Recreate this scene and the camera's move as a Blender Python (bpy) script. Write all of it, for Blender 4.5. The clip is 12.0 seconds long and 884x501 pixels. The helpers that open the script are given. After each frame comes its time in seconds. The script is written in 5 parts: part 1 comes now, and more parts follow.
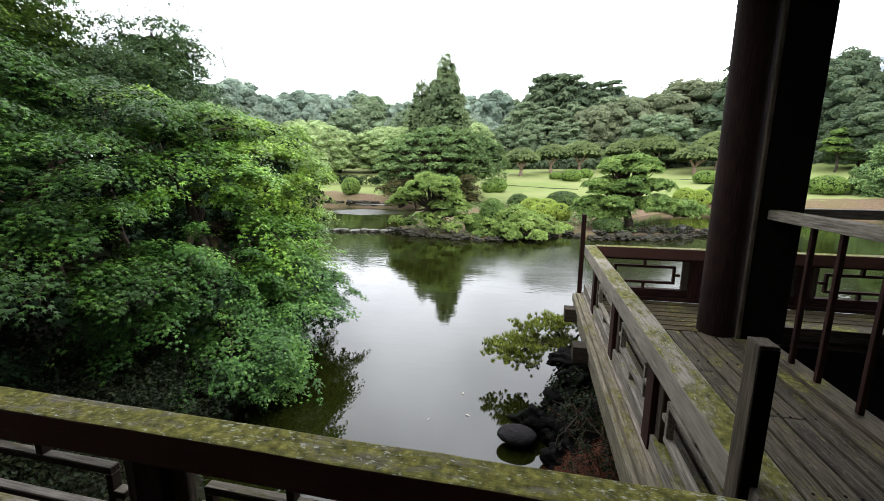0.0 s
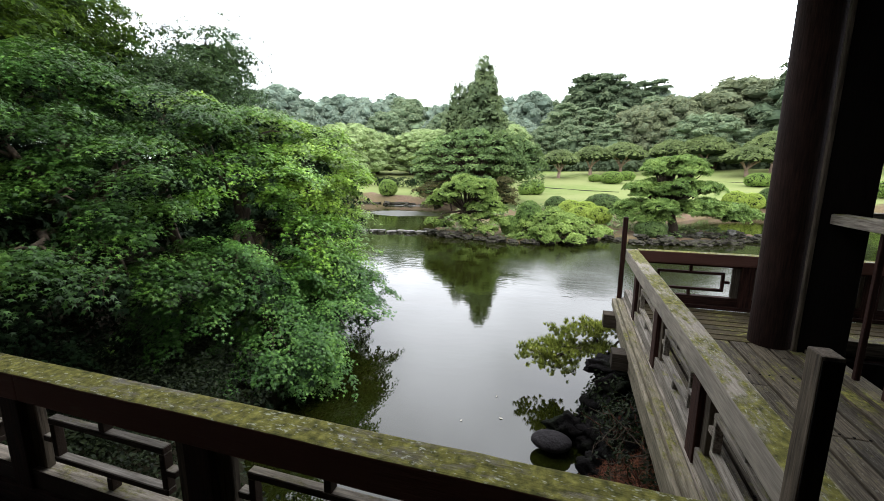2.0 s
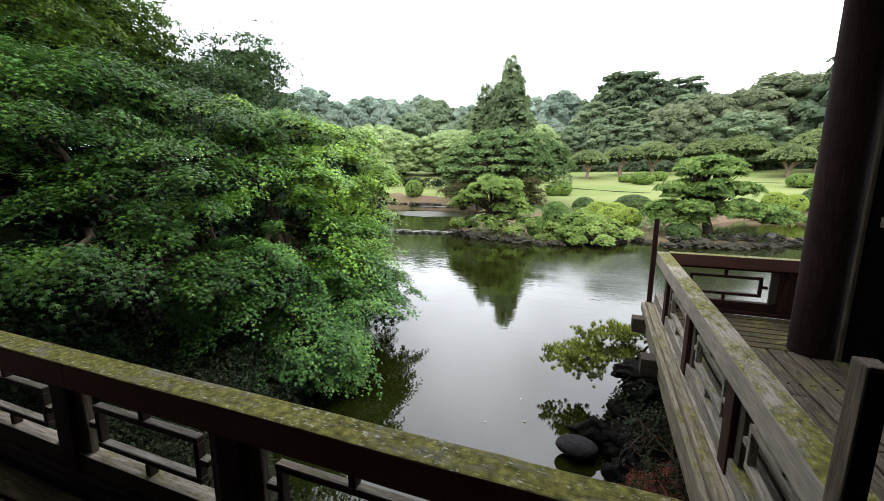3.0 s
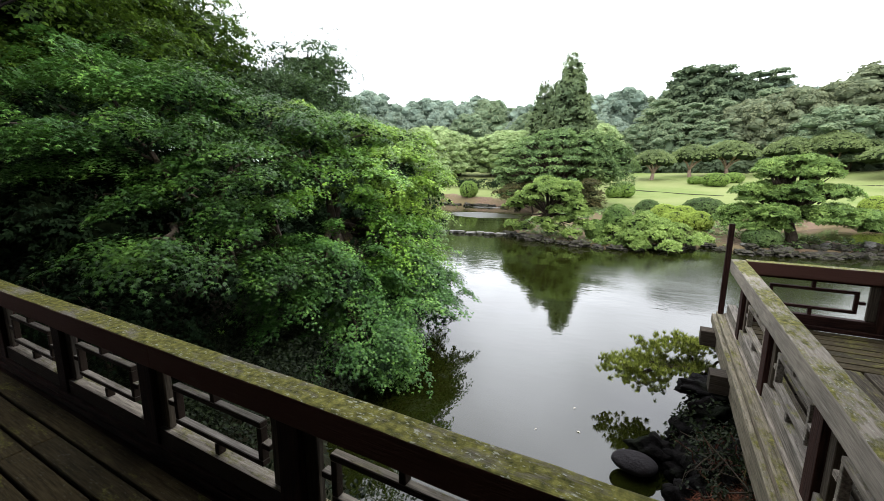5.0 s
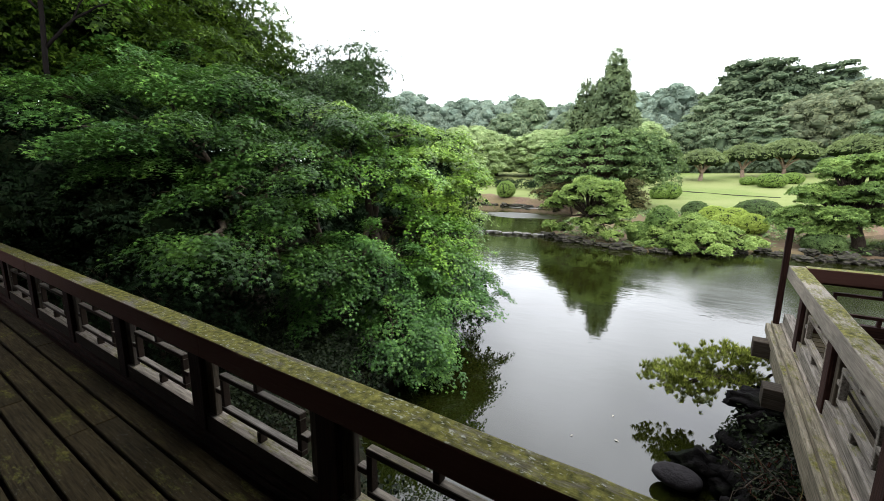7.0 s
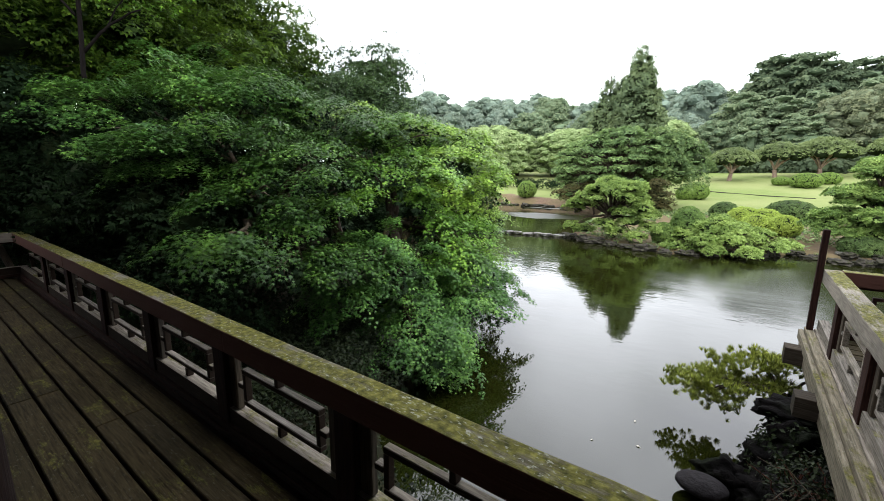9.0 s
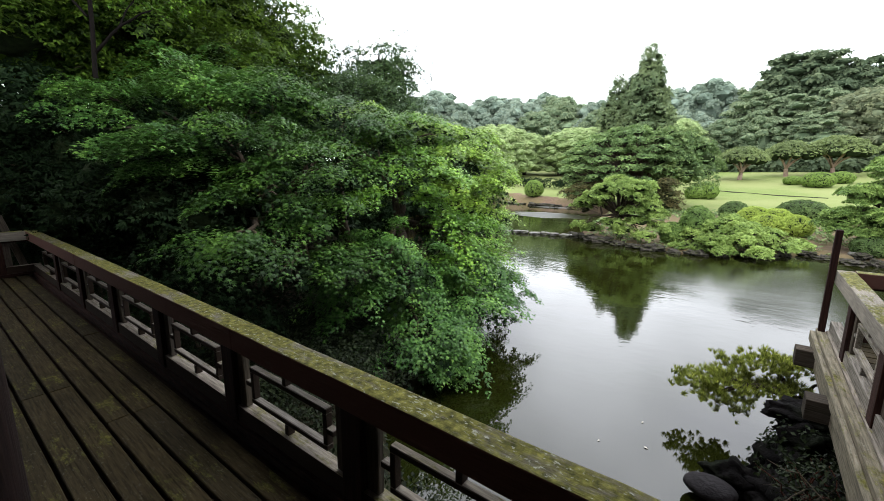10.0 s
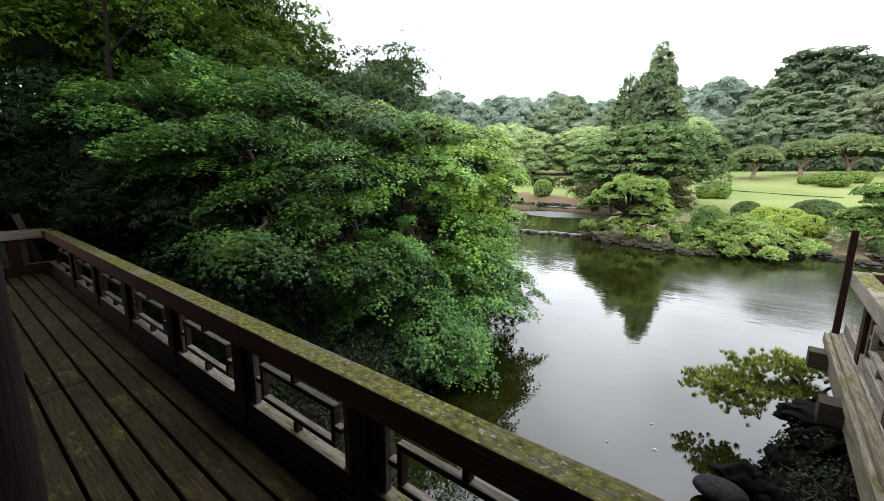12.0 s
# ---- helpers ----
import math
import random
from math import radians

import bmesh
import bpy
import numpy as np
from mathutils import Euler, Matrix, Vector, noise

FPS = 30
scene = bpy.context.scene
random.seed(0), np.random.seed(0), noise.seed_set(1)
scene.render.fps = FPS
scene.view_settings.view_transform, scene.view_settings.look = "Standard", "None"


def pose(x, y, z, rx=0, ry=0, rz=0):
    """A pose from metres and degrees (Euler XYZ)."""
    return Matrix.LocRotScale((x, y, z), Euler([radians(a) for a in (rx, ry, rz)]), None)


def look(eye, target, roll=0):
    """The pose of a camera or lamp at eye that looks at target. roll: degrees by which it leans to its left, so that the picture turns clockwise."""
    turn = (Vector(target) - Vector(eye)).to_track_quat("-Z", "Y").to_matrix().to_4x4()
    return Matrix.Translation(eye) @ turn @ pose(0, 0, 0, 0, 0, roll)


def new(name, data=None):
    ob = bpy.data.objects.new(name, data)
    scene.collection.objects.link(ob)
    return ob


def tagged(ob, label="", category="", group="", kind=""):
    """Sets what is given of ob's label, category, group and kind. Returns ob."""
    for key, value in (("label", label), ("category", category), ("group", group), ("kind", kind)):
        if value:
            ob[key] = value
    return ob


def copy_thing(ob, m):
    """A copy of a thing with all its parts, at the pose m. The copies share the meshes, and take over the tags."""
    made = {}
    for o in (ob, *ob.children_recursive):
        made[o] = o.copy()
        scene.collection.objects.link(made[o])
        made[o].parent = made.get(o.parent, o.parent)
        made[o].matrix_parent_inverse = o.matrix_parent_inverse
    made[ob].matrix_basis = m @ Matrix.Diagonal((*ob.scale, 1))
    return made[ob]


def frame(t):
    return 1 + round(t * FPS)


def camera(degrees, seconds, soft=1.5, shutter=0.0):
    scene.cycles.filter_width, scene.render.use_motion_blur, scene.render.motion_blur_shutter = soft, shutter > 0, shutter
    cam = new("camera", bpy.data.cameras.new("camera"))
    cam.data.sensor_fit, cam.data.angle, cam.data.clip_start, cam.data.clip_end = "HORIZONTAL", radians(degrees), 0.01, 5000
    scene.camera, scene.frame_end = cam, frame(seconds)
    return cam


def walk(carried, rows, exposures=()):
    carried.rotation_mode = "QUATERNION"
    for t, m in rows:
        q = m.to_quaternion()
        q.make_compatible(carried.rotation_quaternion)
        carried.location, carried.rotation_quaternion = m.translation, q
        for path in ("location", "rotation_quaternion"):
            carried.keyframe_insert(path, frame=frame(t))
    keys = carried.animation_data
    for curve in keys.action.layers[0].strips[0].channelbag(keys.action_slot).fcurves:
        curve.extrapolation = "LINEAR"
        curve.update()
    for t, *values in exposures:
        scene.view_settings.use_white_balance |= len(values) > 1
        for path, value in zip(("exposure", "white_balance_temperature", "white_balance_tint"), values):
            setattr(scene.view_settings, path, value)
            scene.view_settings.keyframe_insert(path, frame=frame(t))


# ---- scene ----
cam = camera(94.3, 12.0, soft=0.5)
PATH = [
    (0, (0.03, -1.088, 1.644), (-0.394, 0.83, 1.264), 0.2),
    (0.5, (0.033, -1.093, 1.641), (-0.403, 0.822, 1.262), 0.2),
    (1, (0.023, -1.098, 1.635), (-0.447, 0.809, 1.259), 0.3),
    (1.5, (0.02, -1.098, 1.636), (-0.506, 0.795, 1.261), 0.3),
    (2, (0.019, -1.096, 1.631), (-0.569, 0.78, 1.26), 0.3),
    (2.5, (0.017, -1.095, 1.631), (-0.626, 0.762, 1.261), 0.3),
    (3, (0.023, -1.101, 1.632), (-0.681, 0.734, 1.264), 0.2),
    (5, (0.01, -1.095, 1.629), (-0.929, 0.633, 1.264), 0.3),
    (5.5, (0.006, -1.093, 1.629), (-0.982, 0.608, 1.264), 0.3),
    (6, (0.007, -1.095, 1.63), (-1.02, 0.582, 1.265), 0.3),
    (6.5, (0.003, -1.096, 1.63), (-1.058, 0.559, 1.264), 0.4),
    (7, (-0.001, -1.095, 1.629), (-1.088, 0.543, 1.262), 0.4),
    (9, (0.0, -1.088, 1.626), (-1.166, 0.495, 1.258), 0.4),
    (9.5, (-0.001, -1.088, 1.626), (-1.179, 0.485, 1.257), 0.4),
    (10, (-0.002, -1.088, 1.627), (-1.193, 0.475, 1.255), 0.4),
    (10.5, (-0.002, -1.09, 1.625), (-1.203, 0.466, 1.252), 0.4),
    (11, (0.002, -1.09, 1.624), (-1.207, 0.458, 1.251), 0.4),
    (11.5, (0.0, -1.089, 1.626), (-1.215, 0.454, 1.25), 0.4),
    (12, (0.002, -1.089, 1.627), (-1.22, 0.449, 1.251), 0.4),
]
walk(cam, [(t, look(eye, target, roll)) for t, eye, target, roll in PATH], ((0, -0.72, 6500, 14), (12, -0.72, 6500, 14)))

# ---- world, sun ----
world = bpy.data.worlds.new("overcast_sky")
scene.world = world
world.use_nodes = True
wn = world.node_tree
wn.nodes.clear()
w_out = wn.nodes.new("ShaderNodeOutputWorld")
w_sky = wn.nodes.new("ShaderNodeTexSky")
w_sky.sky_type = "NISHITA"
w_sky.sun_disc = False
w_sky.sun_elevation = radians(58)
w_sky.sun_rotation = radians(150)
w_sky.air_density, w_sky.dust_density, w_sky.ozone_density = 1.0, 4.0, 1.0
w_blue = wn.nodes.new("ShaderNodeBackground")
w_blue.inputs[1].default_value = 0.05
w_cloud = wn.nodes.new("ShaderNodeBackground")
w_cloud.inputs[0].default_value = (0.905, 0.955, 1.0, 1)
w_dir = wn.nodes.new("ShaderNodeTexCoord")
w_sep = wn.nodes.new("ShaderNodeSeparateXYZ")
wn.links.new(w_dir.outputs["Generated"], w_sep.inputs[0])
w_up = wn.nodes.new("ShaderNodeMapRange")  # thin even cloud, nearly as bright at the horizon as overhead
w_up.inputs[3].default_value, w_up.inputs[4].default_value = 6.3, 6.1
w_pow = wn.nodes.new("ShaderNodeMath")
w_pow.operation = "POWER"
w_pow.use_clamp = True
w_pow.inputs[1].default_value = 0.6
wn.links.new(w_sep.outputs[2], w_pow.inputs[0])
wn.links.new(w_pow.outputs[0], w_up.inputs[0])
w_noise = wn.nodes.new("ShaderNodeTexNoise")  # soft unevenness of the cloud cover
w_noise.inputs["Scale"].default_value, w_noise.inputs["Detail"].default_value = 2.2, 3.0
wn.links.new(w_dir.outputs["Generated"], w_noise.inputs["Vector"])
w_soft = wn.nodes.new("ShaderNodeMapRange")
w_soft.inputs[1].default_value, w_soft.inputs[2].default_value, w_soft.inputs[3].default_value, w_soft.inputs[4].default_value = 0.3, 0.7, 0.7, 1.3
wn.links.new(w_noise.outputs[0], w_soft.inputs[0])
w_mul = wn.nodes.new("ShaderNodeMath")
w_mul.operation = "MULTIPLY"
wn.links.new(w_up.outputs[0], w_mul.inputs[0])
wn.links.new(w_soft.outputs[0], w_mul.inputs[1])
wn.links.new(w_mul.outputs[0], w_cloud.inputs[1])
w_add = wn.nodes.new("ShaderNodeAddShader")
wn.links.new(w_sky.outputs[0], w_blue.inputs[0])
wn.links.new(w_blue.outputs[0], w_add.inputs[0])
wn.links.new(w_cloud.outputs[0], w_add.inputs[1])
wn.links.new(w_add.outputs[0], w_out.inputs[0])

sun_data = bpy.data.lights.new("sun", "SUN")
sun_data.energy, sun_data.angle, sun_data.color = 1.2, radians(25), (1.0, 0.97, 0.92)
sun = new("sun", sun_data)
sun.matrix_world = look((12, -8, 30), (-2, 14, 0))

# ---- materials ----


def node(nt, kind, **values):
    n = nt.nodes.new(kind)
    for key, value in values.items():
        n.inputs[key].default_value = value
    return n


def base_material(name, rough=0.7, spec=0.4):
    m = bpy.data.materials.new(name)
    m.use_nodes = True
    nt = m.node_tree
    bsdf = nt.nodes["Principled BSDF"]
    bsdf.inputs["Roughness"].default_value = rough
    bsdf.inputs["Specular IOR Level"].default_value = spec
    return m, nt, bsdf


def ramp(nt, source, stops):
    r = nt.nodes.new("ShaderNodeValToRGB")
    while len(r.color_ramp.elements) < len(stops):
        r.color_ramp.elements.new(0.5)
    for e, (p, c) in zip(r.color_ramp.elements, stops):
        e.position, e.color = p, (*c, 1)
    nt.links.new(source, r.inputs[0])
    return r.outputs[0]


def noise_tex(nt, scale, detail=4.0, stretch=None, rough=0.6, coords="Object", own=False):
    tc = nt.nodes.new("ShaderNodeTexCoord")
    out = tc.outputs[coords]
    if own:
        info = nt.nodes.new("ShaderNodeObjectInfo")
        add = nt.nodes.new("ShaderNodeVectorMath")
        add.operation = "MULTIPLY_ADD"
        add.inputs[1].default_value = (1, 1, 1)
        spread = nt.nodes.new("ShaderNodeVectorMath")
        spread.operation = "SCALE"
        spread.inputs[0].default_value = (31, 17, 23)
        nt.links.new(info.outputs["Random"], spread.inputs["Scale"])
        nt.links.new(out, add.inputs[0])
        nt.links.new(spread.outputs[0], add.inputs[2])
        out = add.outputs[0]
    if stretch:
        mp = nt.nodes.new("ShaderNodeMapping")
        mp.inputs["Scale"].default_value = stretch
        nt.links.new(out, mp.inputs[0])
        out = mp.outputs[0]
    n = node(nt, "ShaderNodeTexNoise", Scale=scale, Detail=detail, Roughness=rough)
    nt.links.new(out, n.inputs["Vector"])
    return n.outputs["Fac"]


def mix_color(nt, fac, a, b, blend="MIX"):
    m = nt.nodes.new("ShaderNodeMix")
    m.data_type, m.blend_type = "RGBA", blend
    for value, slot in ((fac, 0), (a, 6), (b, 7)):
        if isinstance(value, (int, float)):
            m.inputs[slot].default_value = value
        elif isinstance(value, tuple):
            m.inputs[slot].default_value = (*value, 1)
        else:
            nt.links.new(value, m.inputs[slot])
    return m.outputs[2]


def maths(nt, op, a, b=0.0, clamp=False):
    m = nt.nodes.new("ShaderNodeMath")
    m.operation, m.use_clamp = op, clamp
    for value, slot in ((a, 0), (b, 1)):
        if isinstance(value, (int, float)):
            m.inputs[slot].default_value = value
        else:
            nt.links.new(value, m.inputs[slot])
    return m.outputs[0]


def bump(nt, bsdf, height, strength=0.4, distance=0.01):
    b = node(nt, "ShaderNodeBump", Strength=strength, Distance=distance)
    nt.links.new(height, b.inputs["Height"])
    nt.links.new(b.outputs[0], bsdf.inputs["Normal"])


def leaf_material(name, dark, mid, light, translucent=0.35, patch=0.8, rough=0.5, spec=0.1, single=0.45):
    """Leaves that differ one by one and in patches."""
    m, nt, bsdf = base_material(name, rough, spec)
    dark, mid, light = (tuple(0.95 * v + 0.05 * (0.3 * c[0] + 0.6 * c[1] + 0.1 * c[2]) for v in c) for c in (dark, mid, light))
    geo = nt.nodes.new("ShaderNodeNewGeometry")
    big = noise_tex(nt, patch, 2.0)
    both = maths(nt, "ADD", maths(nt, "MULTIPLY", geo.outputs["Random Per Island"], single), maths(nt, "MULTIPLY", big, 1.05 - single))
    col = ramp(nt, both, [(0.28, dark), (0.55, mid), (0.82, light)])
    nt.links.new(col, bsdf.inputs["Base Color"])
    tr = nt.nodes.new("ShaderNodeBsdfTranslucent")
    nt.links.new(mix_color(nt, 0.4, col, light), tr.inputs["Color"])
    mx = nt.nodes.new("ShaderNodeMixShader")
    mx.inputs[0].default_value = translucent
    out = nt.nodes["Material Output"]
    nt.links.new(bsdf.outputs[0], mx.inputs[1])
    nt.links.new(tr.outputs[0], mx.inputs[2])
    nt.links.new(mx.outputs[0], out.inputs["Surface"])
    return m


def wood_material(name, dark, light, grain, moss=0.0, rough=0.85, paint=None):
    """Weathered timber; grain is the stretch along its axes; moss grows on upward faces."""
    m, nt, bsdf = base_material(name, rough, 0.12)
    fine = noise_tex(nt, 9.0, 6.0, grain, own=True)
    broad = noise_tex(nt, 2.3, 3.0, own=True)
    info = nt.nodes.new("ShaderNodeObjectInfo")
    col = ramp(nt, fine, [(0.3, dark), (0.7, light)])
    col = mix_color(nt, 0.55, col, ramp(nt, broad, [(0.3, (0.55, 0.55, 0.55)), (0.7, (1.15, 1.12, 1.08))]), "MULTIPLY")
    each = ramp(nt, info.outputs["Random"], [(0.0, (0.72, 0.72, 0.74)), (1.0, (1.15, 1.1, 1.04))])
    col = mix_color(nt, 1.0, col, each, "MULTIPLY")
    height = fine
    if moss:
        geo = nt.nodes.new("ShaderNodeNewGeometry")
        sep = nt.nodes.new("ShaderNodeSeparateXYZ")
        nt.links.new(geo.outputs["Normal"], sep.inputs[0])
        up = maths(nt, "SMOOTH_MAX", maths(nt, "MULTIPLY", maths(nt, "SUBTRACT", sep.outputs[2], 0.5), 2.0), 0.0, True)
        if paint:  # the old brown stain is worn off the top, and holds on the sides
            col = mix_color(nt, maths(nt, "ADD", up, maths(nt, "MULTIPLY", maths(nt, "SUBTRACT", fine, 0.62), 1.5, True), True), paint, col)
        spots = noise_tex(nt, 14.0, 8.0, tuple(0.45 if g < 1 else 1.5 for g in grain), 0.75, own=True)
        patches = noise_tex(nt, 1.7, 3.0)
        grow = maths(nt, "ADD", spots, maths(nt, "MULTIPLY", maths(nt, "SUBTRACT", patches, 0.5), 0.9))
        mask = ramp(nt, grow, [(0.60 - 0.27 * moss, (0, 0, 0)), (0.76 - 0.27 * moss, (1, 1, 1))])
        mask = maths(nt, "MULTIPLY", mask, up, True)
        mossy = ramp(nt, noise_tex(nt, 26.0, 7.0), [(0.32, (0.035, 0.037, 0.008)), (0.52, (0.12, 0.115, 0.024)), (0.72, (0.25, 0.235, 0.055))])
        col = mix_color(nt, mask, col, mossy)
        flecks = maths(nt, "ADD", noise_tex(nt, 75.0, 5.0, tuple(0.5 if g < 1 else 1.0 for g in grain), 0.6, own=True), maths(nt, "MULTIPLY", maths(nt, "SUBTRACT", noise_tex(nt, 5.0, 3.0), 0.5), 0.25))
        lichen = ramp(nt, flecks, [(0.59, (0, 0, 0)), (0.68, (1, 1, 1))])
        col = mix_color(nt, maths(nt, "MULTIPLY", lichen, maths(nt, "MULTIPLY", up, 0.7 * min(moss, 1.0))), col, (0.42, 0.43, 0.36))
        height = maths(nt, "ADD", fine, maths(nt, "MULTIPLY", mask, spots))
    nt.links.new(col, bsdf.inputs["Base Color"])
    bump(nt, bsdf, height, 0.6, 0.006)
    return m


ALONG_X, ALONG_Y, ALONG_Z = (0.6, 9.0, 9.0), (9.0, 0.6, 9.0), (9.0, 9.0, 0.6)
GREY_D, GREY_L = (0.075, 0.068, 0.056), (0.24, 0.225, 0.19)
BROWN_D, BROWN_L = (0.012, 0.0062, 0.0052), (0.05, 0.023, 0.018)
wood_cap_x = wood_material("weathered_cap_wood_x", GREY_D, GREY_L, ALONG_X, 1.05, 0.85, (0.1, 0.047, 0.036))
wood_cap_y = wood_material("weathered_cap_wood_y", (0.15, 0.14, 0.12), (0.31, 0.29, 0.255), ALONG_X, 0.8)
wood_bar = wood_material("weathered_bar_wood", (0.085, 0.075, 0.062), (0.35, 0.325, 0.28), ALONG_X, 0.3)
wood_worn = wood_material("worn_bar_wood", (0.10, 0.088, 0.074), (0.34, 0.315, 0.27), ALONG_X, 0.2, 0.85, (0.032, 0.022, 0.016))
wood_fascia = wood_material("weathered_fascia_wood", (0.08, 0.072, 0.05), (0.3, 0.272, 0.205), ALONG_Y, 0.3)
wood_brown = wood_material("dark_brown_timber", BROWN_D, BROWN_L, ALONG_Z)
wood_brown_x = wood_material("dark_brown_beam", BROWN_D, BROWN_L, ALONG_X)
column_wood = wood_material("black_brown_column_wood", (0.006, 0.0035, 0.003), (0.026, 0.0135, 0.0105), ALONG_Z)
wood_post = wood_material("grey_brown_post_wood", (0.035, 0.03, 0.024), (0.13, 0.11, 0.085), ALONG_Z)
beam_wood = wood_material("beam_end_wood", (0.025, 0.02, 0.015), (0.09, 0.074, 0.055), ALONG_X)
wood_plank_x = wood_material("deck_plank_x", (0.02, 0.0155, 0.0075), (0.076, 0.06, 0.029), ALONG_X, 0.12)
wood_plank_y = wood_material("deck_plank_y", (0.015, 0.012, 0.008), (0.135, 0.118, 0.086), ALONG_X, 0.2)
# near-black boards: the dark of the interior is put into their colour
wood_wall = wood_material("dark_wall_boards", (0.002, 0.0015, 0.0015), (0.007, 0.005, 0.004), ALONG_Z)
bark = wood_material("tree_bark", (0.025, 0.02, 0.015), (0.10, 0.08, 0.06), (3.0, 3.0, 0.7), 0.2, 0.95)
red_twig = wood_material("red_brown_twig", (0.05, 0.018, 0.012), (0.16, 0.06, 0.04), (3.0, 3.0, 0.7), 0.0, 0.9)
bark_pale = wood_material("pale_tree_bark", (0.2, 0.145, 0.11), (0.42, 0.32, 0.25), (3.0, 3.0, 0.7), 0.0, 0.95)

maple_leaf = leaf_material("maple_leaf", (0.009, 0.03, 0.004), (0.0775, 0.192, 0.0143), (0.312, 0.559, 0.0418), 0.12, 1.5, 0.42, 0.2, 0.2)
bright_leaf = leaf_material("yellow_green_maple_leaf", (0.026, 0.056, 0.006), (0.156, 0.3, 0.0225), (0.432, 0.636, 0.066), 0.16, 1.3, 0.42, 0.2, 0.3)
# darker copy of the maple leaf: dimness beside the walkway put into it
dim_leaf = leaf_material("dimmed_maple_leaf", (0.005, 0.016, 0.0035), (0.03, 0.083, 0.01), (0.13, 0.27, 0.027), 0.08, 1.5, 0.42, 0.14, 0.2)
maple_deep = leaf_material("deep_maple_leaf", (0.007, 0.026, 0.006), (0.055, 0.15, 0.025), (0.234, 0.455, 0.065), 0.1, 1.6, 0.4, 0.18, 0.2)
crown_leaf = leaf_material("dark_crown_leaf", (0.009, 0.026, 0.008), (0.04, 0.085, 0.024), (0.11, 0.19, 0.05), 0.25, 0.5, 0.5, 0.25)
red_leaf = leaf_material("red_brown_leaf", (0.024, 0.031, 0.011), (0.07, 0.07, 0.024), (0.155, 0.13, 0.044), 0.25, 0.9)
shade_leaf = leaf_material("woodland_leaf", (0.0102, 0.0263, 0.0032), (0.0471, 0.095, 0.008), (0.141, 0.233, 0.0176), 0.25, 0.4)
# leaf colour near black: shade under the trees put into it
dark_leaf = leaf_material("dark_shade_leaf", (0.004, 0.01, 0.004), (0.011, 0.024, 0.009), (0.024, 0.045, 0.016), 0.08, 0.4, 0.6, 0.03)
mid_leaf = leaf_material("shore_tree_leaf", (0.0356, 0.072, 0.0249), (0.118, 0.198, 0.0666), (0.279, 0.373, 0.123), 0.3, 0.4)
conifer_leaf = leaf_material("conifer_leaf", (0.0575, 0.0978, 0.0546), (0.133, 0.187, 0.0845), (0.233, 0.294, 0.121), 0.25, 0.3, 0.5, 0.1, 0.28)
pine_leaf = leaf_material("pine_needle_leaf", (0.0364, 0.078, 0.0208), (0.146, 0.242, 0.0546), (0.332, 0.468, 0.111), 0.2, 1.2, 0.5, 0.1, 0.3)
pine_pale = leaf_material("pale_pine_needle", (0.05, 0.1, 0.022), (0.2, 0.305, 0.066), (0.41, 0.54, 0.135), 0.3, 1.2, 0.5, 0.1, 0.3)
near_pine_leaf = leaf_material("yellow_green_pine_needle", (0.016, 0.026, 0.005), (0.156, 0.198, 0.024), (0.5, 0.55, 0.0875), 0.35, 2.5)
layered_leaf = leaf_material("layered_tree_leaf", (0.0276, 0.0585, 0.022), (0.121, 0.208, 0.066), (0.31, 0.439, 0.138), 0.2, 0.5, 0.5, 0.1, 0.42)
clipped_leaf = leaf_material("clipped_shrub_leaf", (0.13, 0.215, 0.04), (0.2, 0.315, 0.06), (0.28, 0.405, 0.085), 0.25, 1.0, 0.5, 0.1, 0.22)
mound_leaf = leaf_material("dark_mound_leaf", (0.0405, 0.0675, 0.0216), (0.0945, 0.155, 0.0459), (0.189, 0.27, 0.081), 0.2, 1.0, 0.5, 0.1, 0.25)
azalea_leaf = leaf_material("yellow_green_shrub_leaf", (0.162, 0.231, 0.0323), (0.322, 0.431, 0.0644), (0.489, 0.608, 0.112), 0.3, 1.0, 0.5, 0.1, 0.25)
umbrella_leaf = leaf_material("umbrella_pine_leaf", (0.099, 0.138, 0.055), (0.187, 0.248, 0.088), (0.286, 0.358, 0.127), 0.25, 0.4, 0.5, 0.1, 0.25)
# far leaf tones, lifted and greyed: the haze of distance put into colour
HAZE_TONES = {"pale_blue": ((0.144, 0.199, 0.154), (0.227, 0.29, 0.216), (0.322, 0.386, 0.28)), "green": ((0.107, 0.156, 0.0907), (0.192, 0.254, 0.14), (0.303, 0.36, 0.194)),
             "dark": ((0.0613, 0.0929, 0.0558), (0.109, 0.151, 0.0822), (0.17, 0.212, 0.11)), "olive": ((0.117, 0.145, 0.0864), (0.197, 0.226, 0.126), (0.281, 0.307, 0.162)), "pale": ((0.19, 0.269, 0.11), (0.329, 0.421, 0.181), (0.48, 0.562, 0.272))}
haze_tones = {key: leaf_material("hazed_wood_leaf_" + key, *tones, 0.4, 0.25, 0.6, 0.05, 0.28) for key, tones in HAZE_TONES.items()}
# ivy colour lowered as well, for the shade under the deck
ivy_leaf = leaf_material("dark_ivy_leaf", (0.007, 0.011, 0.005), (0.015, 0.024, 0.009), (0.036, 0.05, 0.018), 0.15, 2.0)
petal_mat = leaf_material("pale_dry_leaf", (0.45, 0.42, 0.34), (0.62, 0.58, 0.48), (0.75, 0.72, 0.62), 0.2, 3.0)
litter = leaf_material("red_needle_litter", (0.08, 0.022, 0.012), (0.22, 0.07, 0.035), (0.36, 0.15, 0.08), 0.1, 3.0)


